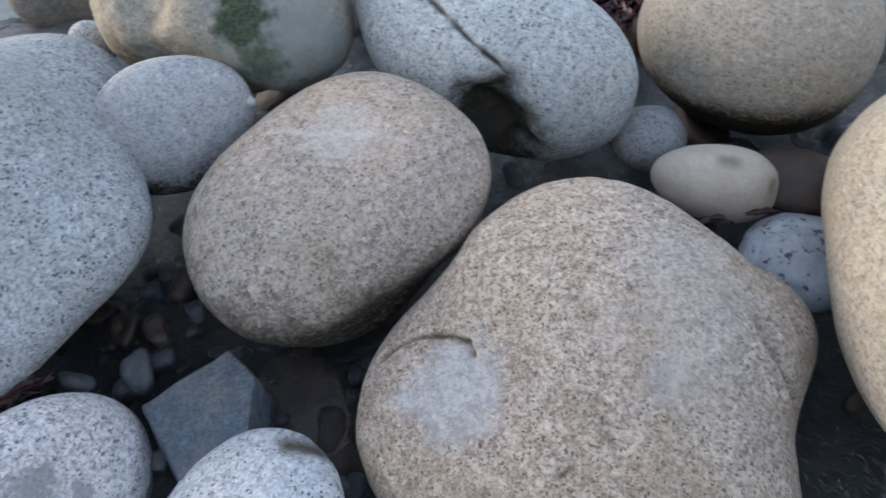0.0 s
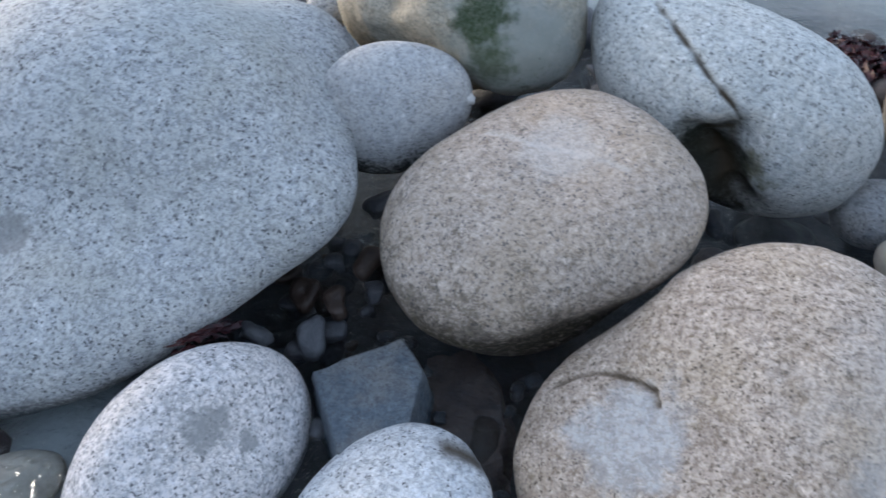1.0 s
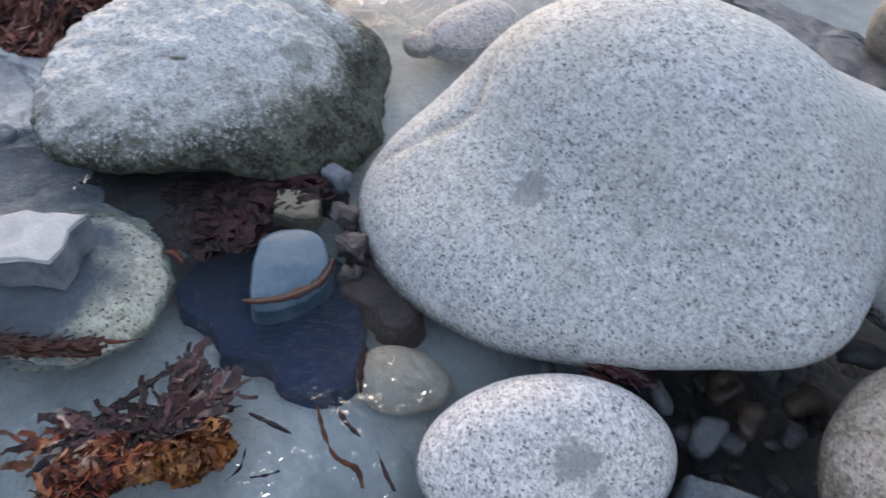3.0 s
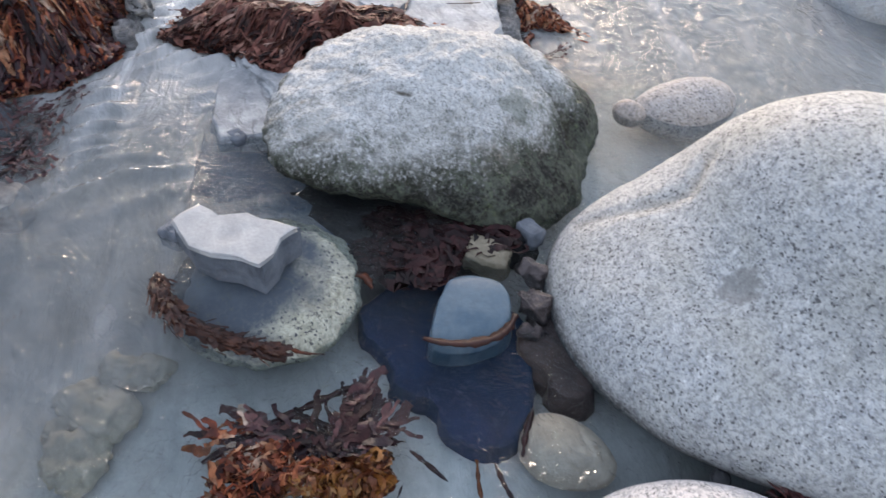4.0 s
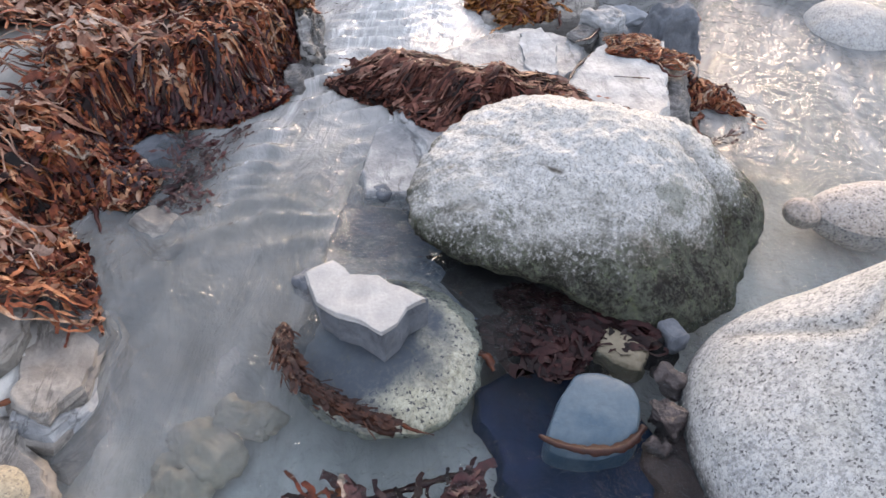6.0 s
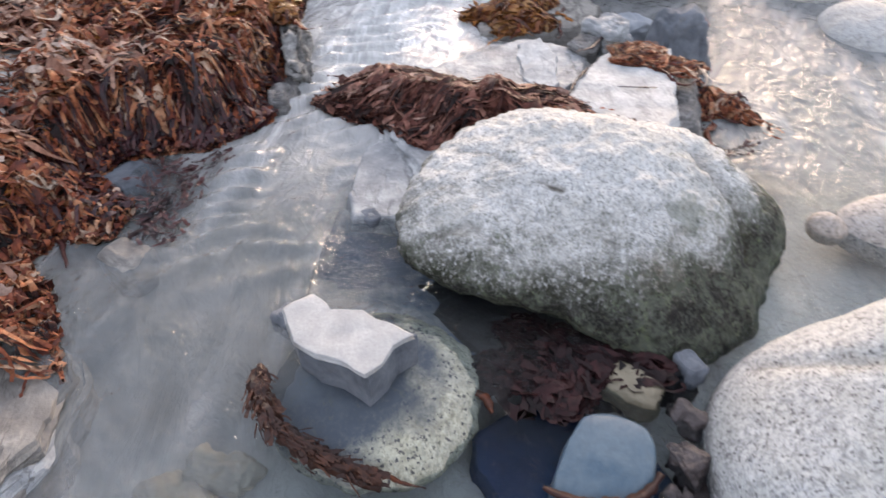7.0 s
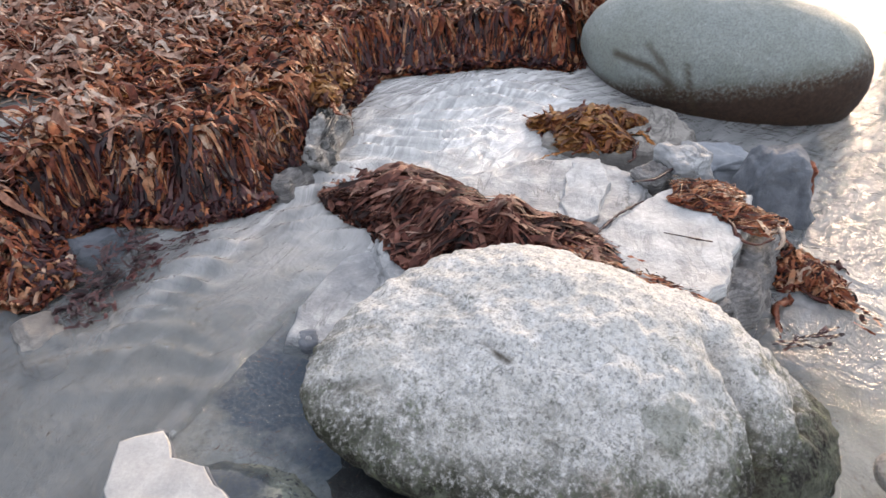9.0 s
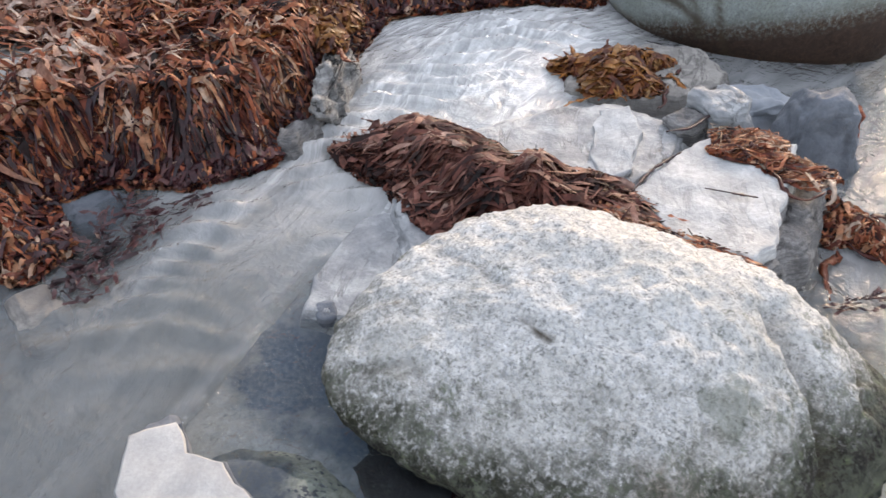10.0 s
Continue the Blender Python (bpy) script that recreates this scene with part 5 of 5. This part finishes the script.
def mound(cx, cy, rx, ry, turn, height, base=None, seed=0):
    """An uneven heap: outline with bays and tongues, top with lumps and hollows."""
    c, s = math.cos(radians(turn)), math.sin(radians(turn))

    def reach(a):
        return 0.95 + 0.2 * np.sin(2 * a + seed) + 0.16 * np.sin(3 * a + seed * 1.7) + 0.12 * np.sin(5 * a + seed * 2.9)

    def local(x, y):
        u, v = (c * (x - cx) + s * (y - cy)) / rx, (-s * (x - cx) + c * (y - cy)) / ry
        return np.hypot(u, v) / reach(np.arctan2(v, u))

    def place(k, rng):
        a, r = rng.uniform(0, 2 * math.pi, k), np.sqrt(rng.uniform(0, 1, k)) * 0.95
        r = r * reach(a)
        u, v = r * np.cos(a) * rx, r * np.sin(a) * ry
        return np.stack([cx + c * u - s * v, cy + s * u + c * v], 1)

    def level(x, y):
        q = local(x, y)
        floor = water_level(x, y) if base is None else np.full_like(x, base)
        return floor + height * np.clip(1.05 - q ** 2.0, 0, 1) * np.clip(0.95 + 0.6 * wobble(x, y, 6.0, 3.0 + seed, 3), 0.4, 1.5)

    return place, level, lambda x, y: local(x, y) < 1.12


def clump(mat, label, cx, cy, rx, ry, turn, height, count, seed, base=None, core=True, fronds=0, grain=None, **kw):
    place, level, within = mound(cx, cy, rx, ry, turn, height, base, seed)
    ob = weed_heap("kelp_clump", mat, label, count, place, level, seed=seed, within=within, **kw)
    own = np.random.default_rng(seed + 300)
    for x, y in (place(fronds, own) if fronds else []):
        turn_to = own.uniform(0, 6.28) if grain is None else grain + own.normal(0, 0.4) + math.pi * own.integers(0, 2)
        frond(ob, x, y, level, turn_to, own.uniform(0.1, 0.24), own.uniform(0.01, 0.024), FROND_TONES[int(own.choice([0, 1, 1, 1, 3] if mat is KELP else [0, 1, 2, 2] if mat is KELP_GOLD else [1]))], own)
    if core:
        dirs, faces = ball(4)
        c, s = math.cos(radians(turn)), math.sin(radians(turn))
        x = cx + dirs[:, 0] * rx * 0.9 * c - dirs[:, 1] * ry * 0.9 * s
        y = cy + dirs[:, 0] * rx * 0.9 * s + dirs[:, 1] * ry * 0.9 * c
        z = np.where(dirs[:, 2] > 0, level(x, y) - 0.008, (0 if base is None else base) - 0.05)
        inner = mesh_object("matted_core", np.stack([x, y, z], 1), faces, KELP_DARK)
        inner.parent = ob
    return ob


def along(angle, spread=0.35):
    """Headings that run to and fro about one direction."""
    return lambda p: angle + math.pi * (np.arange(len(p)) % 2) + spread * np.sin(np.arange(len(p)) * 1.3)


clump(KELP_MOUND, "mound of matted brown kelp on a low rock", -2.98, 0.36, 0.21, 0.45, -22, 0.11, 3400, 5, base=0.09, lift=0.04, length=(0.14, 0.4), width=(0.004, 0.017), wander=0.5, flat=0.5, heading=along(1.85, 0.3), curl=0.13, jitter=0.09, fronds=24, grain=1.85)
clump(KELP, "loose brown kelp lying on the pale ledge", -3.17, 1.02, 0.09, 0.16, -30, 0.015, 420, 6, base=0.165, core=False, length=(0.08, 0.2), width=(0.0025, 0.008), flat=0.5, lift=0.015, fronds=4, jitter=0.1, curl=0.2, heading=along(2.0, 0.5))
clump(KELP, "brown weed draped down the ledge's broken face", -3.13, 1.22, 0.17, 0.09, 35, 0.05, 800, 7, base=0.0, length=(0.04, 0.13), width=(0.004, 0.014), flat=0.6, fronds=8)
clump(KELP_GOLD, "golden brown kelp heap on a flat stone in the stream", -3.77, 0.655, 0.14, 0.2, 6, 0.055, 1100, 8, base=0.08, length=(0.07, 0.2), width=(0.004, 0.018), wander=0.6, flat=0.45, lift=0.02, fronds=40, grain=1.6, heading=along(1.6, 0.3), curl=0.18)
clump(KELP_WET, "dark red weed under the algae boulder", -1.98, 0.46, 0.13, 0.23, -20, 0.012, 300, 9, base=0.022, lift=0.016, length=(0.06, 0.18), width=(0.008, 0.03), flat=0.4, core=False, curl=0.2, loose=0.6, wander=0.8, jitter=0.12)
clump(KELP_GOLD, "frilly orange-brown weed piled in the pool", -1.38, 0.08, 0.06, 0.1, 0, 0.03, 230, 12, base=-0.01, core=False, length=(0.05, 0.13), width=(0.006, 0.018), lift=0.025, flat=1.2, wander=2.0, curl=0.7)
clump(KELP, "faded torn weed piled at the pool's edge", -1.44, -0.1, 0.06, 0.15, 10, 0.015, 170, 14, base=-0.01, core=False, length=(0.05, 0.14), width=(0.005, 0.018), lift=0.02, flat=1.0, wander=1.5, curl=0.6)
clump(KELP_GOLD, "golden yellow kelp at the tip of the weed bank", -3.66, -0.29, 0.13, 0.12, 10, 0.05, 700, 15, base=0.22, core=False, length=(0.06, 0.2), width=(0.005, 0.02), flat=0.6, lift=0.03, heading=along(1.2, 0.6), fronds=10)
clump(KELP_DARK, "dark weed on wet sand behind the split boulder", 0.6, 2.5, 0.12, 0.16, 20, 0.02, 200, 13, base=-0.05, core=False)


def strip(name, line, width, mat, label, category="seaweed", thick=0.004, ruffle=0.006, seed=0):
    """One frond that follows a line, with a thickened, ruffled blade."""
    pts = [Vector(p) for p in line]
    pts = [pts[0] * 2 - pts[1]] + pts + [pts[-1] * 2 - pts[-2]]
    fine = []
    for a, b, c, d in zip(pts, pts[1:], pts[2:], pts[3:]):
        for i in range(10):
            f = i / 10
            fine.append(0.5 * (b * 2 + (c - a) * f + (a * 2 - b * 5 + c * 4 - d) * f * f + (b * 3 - a - c * 3 + d) * f ** 3))
    fine.append(pts[-2])
    bm = bmesh.new()
    rows = []
    for i, q in enumerate(fine):
        t = (fine[min(i + 1, len(fine) - 1)] - fine[max(i - 1, 0)]).normalized()
        side = t.cross(Vector((0, 0, 1))).normalized()
        w = width * (0.35 + 0.65 * math.sin(math.pi * (0.08 + 0.84 * i / (len(fine) - 1)))) * 0.5
        w *= 0.85 + 0.5 * noise.noise(q * 55 + Vector((seed, 7, 0)))
        r = noise.noise_vector(q * 60 + Vector((seed, 0, 0))) * ruffle
        rows.append([bm.verts.new(q + side * w + r), bm.verts.new(q + Vector((0, 0, thick)) + r * 0.3), bm.verts.new(q - side * w - r), bm.verts.new(q - Vector((0, 0, thick)))])
    for a, b in zip(rows[:-1], rows[1:]):
        for k in range(4):
            bm.faces.new((a[k], a[(k + 1) % 4], b[(k + 1) % 4], b[k]))
    bm.faces.new(rows[0])
    bm.faces.new(rows[-1])
    bmesh.ops.recalc_face_normals(bm, faces=bm.faces)
    me = bpy.data.meshes.new(name)
    bm.to_mesh(me)
    bm.free()
    me.materials.append(mat)
    me.polygons.foreach_set("use_smooth", [True] * len(me.polygons))
    return tagged(new(name, me), label, category)


strip("weed_strap", [(-1.661, 0.342, 0.04), (-1.636, 0.38, 0.04), (-1.614, 0.441, 0.04), (-1.612, 0.508, 0.04), (-1.632, 0.553, 0.04), (-1.665, 0.587, 0.04)], 0.03, kelp("kelp_rust", [(0.035, 0.01, 0.007), (0.07, 0.018, 0.01)]), "rust-red weed strap across the blue stone", seed=1, thick=0.001, ruffle=0.003)


strip("weed_strap", [(-2.01, -0.235, 0.085), (-1.94, -0.235, 0.095), (-1.86, -0.205, 0.09), (-1.79, -0.14, 0.075), (-1.74, -0.06, 0.055), (-1.7, 0.02, 0.03)], 0.05, kelp("kelp_bark", [(0.035, 0.013, 0.009), (0.07, 0.024, 0.014)]), "broad dark brown weed strap wrapped round the yellow boulder", ruffle=0.008, thick=0.007, seed=5)


def weed_band(line, wide, count, mat, label, seed, length=(0.02, 0.06), loose=0.25, width=(0.003, 0.01), curl=0.12, flat=0.4):
    """Weed strewn along a line, most strands lying lengthwise."""
    pts = [np.array(p) for p in line]
    rng = np.random.default_rng(seed)
    t = rng.uniform(0, len(pts) - 1.001, count)
    k = t.astype(int)
    a, c = np.array(pts)[k], np.array(pts)[k + 1]
    q = a + (c - a) * (t - k)[:, None]
    along = np.arctan2(c[:, 1] - a[:, 1], c[:, 0] - a[:, 0])
    side = rng.normal(0, wide / 2.5, count)
    start = np.stack([q[:, 0] - np.sin(along) * side, q[:, 1] + np.cos(along) * side], 1)
    high = q[:, 2] + 0.012 * np.cos(np.clip(side / wide * 2, -1.5, 1.5))
    v, f = strands(count, lambda n: start, lambda x, y: high, length, width, rng, lift=0.006, curl=curl, heading=lambda p: along, wander=0.15, flat=flat, loose=loose, jitter=0.06)
    return tagged(mesh_object("weed_band", v, f, mat), label, "seaweed", kind="stuff")


weed_band([(-1.99, -0.235, 0.085), (-1.92, -0.23, 0.085), (-1.84, -0.2, 0.08), (-1.77, -0.12, 0.065), (-1.71, 0.0, 0.04)], 0.03, 260, kelp("kelp_band", [(0.02, 0.008, 0.006), (0.05, 0.016, 0.01), (0.09, 0.03, 0.014)]), "dark red band of weed wrapped round the yellow boulder", 21)
for tip, hairs, seed, label in (((-1.65, 0.2), 30, 41, "thin dark purple weed trailing towards the slate"), ((-1.57, 0.14), 40, 42, "dark purple-brown weed floating in the pool"), ((-1.51, 0.22), 34, 43, "dark maroon weed spread over pale sand"),
                               ((-1.57, 0.03), 34, 44, "purple weed fanned out in shallow water"), ((-1.58, -0.12), 30, 45, "long dark red fronds streaming in the pool"), ((-1.6, -0.24), 30, 46, "ragged red-brown weed at the tail of the fan")):
    base = (-1.41 - 0.1 * (tip[1] < 0), 0.06 - 0.04 * (tip[1] < 0))
    weed_band([(base[0] + (tip[0] - base[0]) * f, base[1] + (tip[1] - base[1]) * f + 0.02 * math.sin(f * 5 + seed), -0.02 + 0.006 * math.sin(f * 3)) for f in (0, 0.25, 0.5, 0.75)], 0.05, hairs, (KELP_WET, KELP_DARK)[seed % 2] if seed != 46 else KELP, label, seed, length=(0.03, 0.1), loose=0.4, width=(0.009, 0.024), curl=0.3, flat=0.25)
weed_band([(-2.9, -0.38, 0.09), (-2.78, -0.48, 0.09), (-2.66, -0.52, 0.08), (-2.52, -0.6, 0.07)], 0.07, 120, KELP_DARK, "scraps of dark weed stranded along the stream's edge", 22)
weed_band([(-2.88, 0.55, 0.17), (-2.8, 0.68, 0.17), (-2.74, 0.8, 0.17), (-2.7, 0.9, 0.165)], 0.07, 240, KELP, "brown weed trailing off the mound over pale rock", 23)
weed_band([(-2.45, -0.52, 0.09), (-2.56, -0.56, 0.09), (-2.7, -0.59, 0.1), (-2.83, -0.55, 0.1)], 0.08, 130, KELP_DARK, "dark scraps of weed on the mud below the bank", 25, loose=1.2)
weed_band([(-3.03, 1.3, 0.02), (-2.97, 1.33, 0.015), (-2.9, 1.37, 0.01)], 0.03, 26, KELP, "few torn weed strips drifting off the ledge", 26)
weed_band([(-2.76, 1.12, 0.01), (-2.79, 1.2, 0.01), (-2.82, 1.26, 0.01)], 0.03, 26, KELP_DARK, "thin dark weed strips trailing in shallow water", 27)
weed_band([(-1.09, 0.9, 0.085), (-1.03, 0.93, 0.075), (-0.97, 0.965, 0.065)], 0.03, 60, KELP_DARK, "dark red torn weed caught between two boulders", 24)

for line, wide, mat, label in (
        ([(-1.431, 0.241, -0.05), (-1.378, 0.27, -0.045), (-1.333, 0.297, -0.05)], 0.018, KELP_DARK, "olive-brown blade of weed lying on the pool bed"),
        ([(-1.515, -0.2, -0.012), (-1.555, -0.07, -0.008), (-1.59, 0.06, -0.01), (-1.62, 0.175, -0.02)], 0.035, KELP_DARK, "long purple-brown frond fanned out in the pool"),
        ([(-1.45, -0.06, -0.012), (-1.495, 0.06, -0.006), (-1.53, 0.14, -0.012), (-1.55, 0.22, -0.02)], 0.06, KELP_DARK, "broad purple-brown frond fanned out in the pool"),
        ([(-1.41, -0.02, -0.01), (-1.44, 0.09, -0.004), (-1.455, 0.16, -0.012), (-1.44, 0.23, -0.022)], 0.055, KELP_DARK, "dark maroon frond at the edge of the weed fan"),
        ([(-1.38, -0.01, -0.01), (-1.37, 0.07, -0.004), (-1.35, 0.13, -0.01), (-1.35, 0.18, -0.018)], 0.045, KELP_DARK, "short maroon frond beside frilly orange weed"),
        # added strip draws the dark crack of the ledge, no weed lies there
        ([(-2.949, 0.679, 0.172), (-3.043, 0.725, 0.172), (-3.105, 0.77, 0.172), (-3.149, 0.809, 0.172)], 0.014, KELP_DARK, "dark stalk lying along a crack in the ledge"),
        ([(-2.991, 0.854, 0.172), (-2.979, 0.913, 0.172), (-2.968, 0.976, 0.172)], 0.012, KELP_DARK, "thin dark stalk on the pale ledge"),
        ([(-3.272, 0.78, 0.16), (-3.305, 0.849, 0.16), (-3.388, 0.91, 0.16)], 0.022, KELP_DARK, "dark weed scrap at the foot of the rock block"),
        ([(-1.366, 0.377, -0.055), (-1.296, 0.357, -0.05), (-1.232, 0.352, -0.05), (-1.186, 0.376, -0.055), (-1.144, 0.367, -0.06)], 0.02, KELP_GOLD, "long yellow-brown frond lying on the pool bed"),
        ([(-1.345, 0.412, -0.05), (-1.286, 0.411, -0.045), (-1.247, 0.419, -0.05)], 0.018, KELP_DARK, "short dark frond lying on the pool bed"),
        ([(-1.352, 0.199, -0.04), (-1.316, 0.17, -0.04), (-1.304, 0.129, -0.04)], 0.006, KELP_DARK, "thin dark stalk drifting in the pool"),
        ([(-1.284, 0.178, -0.04), (-1.27, 0.21, -0.04), (-1.264, 0.237, -0.04)], 0.008, KELP_DARK, "thin dark scrap of weed in the pool"),
        ([(-1.189, 0.431, -0.04), (-1.14, 0.42, -0.04), (-1.093, 0.415, -0.04)], 0.009, KELP_DARK, "narrow dark blade beside the pale boulder"),
        ([(-1.44, 0.545, -0.03), (-1.39, 0.505, -0.03), (-1.33, 0.47, -0.03)], 0.022, KELP_DARK, "dark red frond along the beige stone"),
        ([(-1.93, 0.225, 0.03), (-1.9, 0.26, 0.035), (-1.86, 0.27, 0.03)], 0.035, KELP_GOLD, "orange scrap of weed beside the yellow boulder"),
        ([(-1.1, 0.9, 0.085), (-1.05, 0.925, 0.08), (-1.0, 0.95, 0.078)], 0.055, KELP_DARK, "crumpled dark red leaf of weed caught between boulders"),
        ([(-1.03, 0.955, 0.08), (-0.985, 0.965, 0.075), (-0.94, 0.985, 0.07)], 0.05, KELP_DARK, "torn maroon leaf of weed beside the large boulder"),
        ([(-1.06, 0.885, 0.07), (-1.02, 0.9, 0.075), (-0.985, 0.92, 0.07)], 0.04, KELP_DARK, "small folded weed leaf over a dark gap"),
        ([(0.52, 1.275, 0.05), (0.56, 1.285, 0.06), (0.6, 1.27, 0.05)], 0.04, KELP_DARK, "dark dead leaf under the cream pebble"),
        ([(0.64, 1.3, 0.045), (0.68, 1.295, 0.055), (0.72, 1.3, 0.045)], 0.03, KELP_DARK, "small dark leaf on the blotched stone"),
        ([(-1.77, 0.01, 0.03), (-1.72, 0.05, 0.025), (-1.7, 0.11, 0.015)], 0.012, KELP_GOLD, "small orange-red stalk in the water"),
        ([(-1.82, -0.87, 0.08), (-1.83, -0.83, 0.085), (-1.855, -0.78, 0.08)], 0.03, KELP_GOLD, "orange scrap of kelp on the bank rock")):
    strip("kelp_frond", line, wide * (0.8 if wide < 0.04 else 0.6), mat, label, thick=0.0015, ruffle=0.004 if wide < 0.04 else 0.014, seed=len(label))

# ---- shingle in the gaps ----


def pebble_mesh(seed, level=3):
    dirs, faces = ball(level)
    rng = np.random.default_rng(seed)
    lobes = rng.normal(0, 0.3, len(POWERS))
    blocky = np.linalg.norm(np.sign(dirs) * np.abs(dirs) ** 0.6, axis=1)[:, None]
    p = rock_points((0, 0, 0), (0.8, rng.uniform(0.55, 0.75), rng.uniform(0.4, 0.6)), (0, 0, 0), lobes, dirs) * blocky
    me = bpy.data.meshes.new("pebble")
    me.from_pydata([tuple(v) for v in p], [], [tuple(f) for f in faces])
    me.polygons.foreach_set("use_smooth", [True] * len(me.polygons))
    me.materials.append((GAP_STONE, RUST_STONE, DULL_STONE)[seed % 3])
    return me


GAP_STONE = plain_rock("dark_gap_stone", (0.07, 0.07, 0.078), (0.018, 0.02, 0.026), 20.0, 0.4, 0.6)
DULL_STONE = plain_rock("dull_grey_stone", (0.1, 0.105, 0.115), (0.036, 0.038, 0.046), 25.0, 0.6, 0.4)
PEBBLES = [pebble_mesh(k) for k in range(9)]
PEBBLE_LABELS = ("dark wet pebble among the boulders", "rusty brown pebble among the boulders", "dull grey pebble among the boulders")
rng = np.random.default_rng(4)
spots = [(-0.8, 1.18, -0.05, 0.05, 1), (-0.77, 1.33, -0.05, 0.045, 1), (-0.84, 1.09, -0.06, 0.045, 2), (-0.78, 1.52, -0.03, 0.05, 2), (-0.96, 1.03, -0.02, 0.035, 2), (-0.73, 1.25, -0.07, 0.035, 0), (-0.9, 1.22, -0.08, 0.05, 1),
         (-1.15, 0.86, -0.02, 0.03, 2)]
tried = rng.uniform((-1.1, 0.55), (1.7, 2.9), (1500, 2))
away = np.ones(len(tried), bool)
for shape in SHAPE.values():
    away &= rock_depth(shape, np.column_stack([tried, np.full(len(tried), -0.08)])) > 1.06
for x, y in tried[away][:190]:
    spots.append((x, y, -0.145 + rng.uniform(-0.04, 0.03), rng.uniform(0.02, 0.065) * (1.7 if y > 1.6 else 1.0), int(rng.choice([0, 0, 0, 1, 2]))))
near = rng.uniform((-1.15, 0.72), (-0.3, 1.65), (900, 2))
clear_of = np.ones(len(near), bool)
for shape in SHAPE.values():
    clear_of &= rock_depth(shape, np.column_stack([near, np.full(len(near), -0.1)])) > 1.03
for x, y in near[clear_of][:95]:
    spots.append((x, y, -0.15 + rng.uniform(-0.02, 0.045), 0.014 + 0.034 * rng.uniform(0, 1) ** 2, int(rng.choice([0, 0, 1, 2, 2]))))
for x, y, z, size, tone in spots:
    k = tone + 3 * int(rng.integers(0, 3))
    ob = new("pebble", PEBBLES[k])
    ob.matrix_world = pose(x, y, z, rng.uniform(-25, 25), rng.uniform(-25, 25), rng.uniform(0, 360)) @ Matrix.Scale(size, 4)
    tagged(ob, PEBBLE_LABELS[tone], "pebble", "pebbles in the gaps")
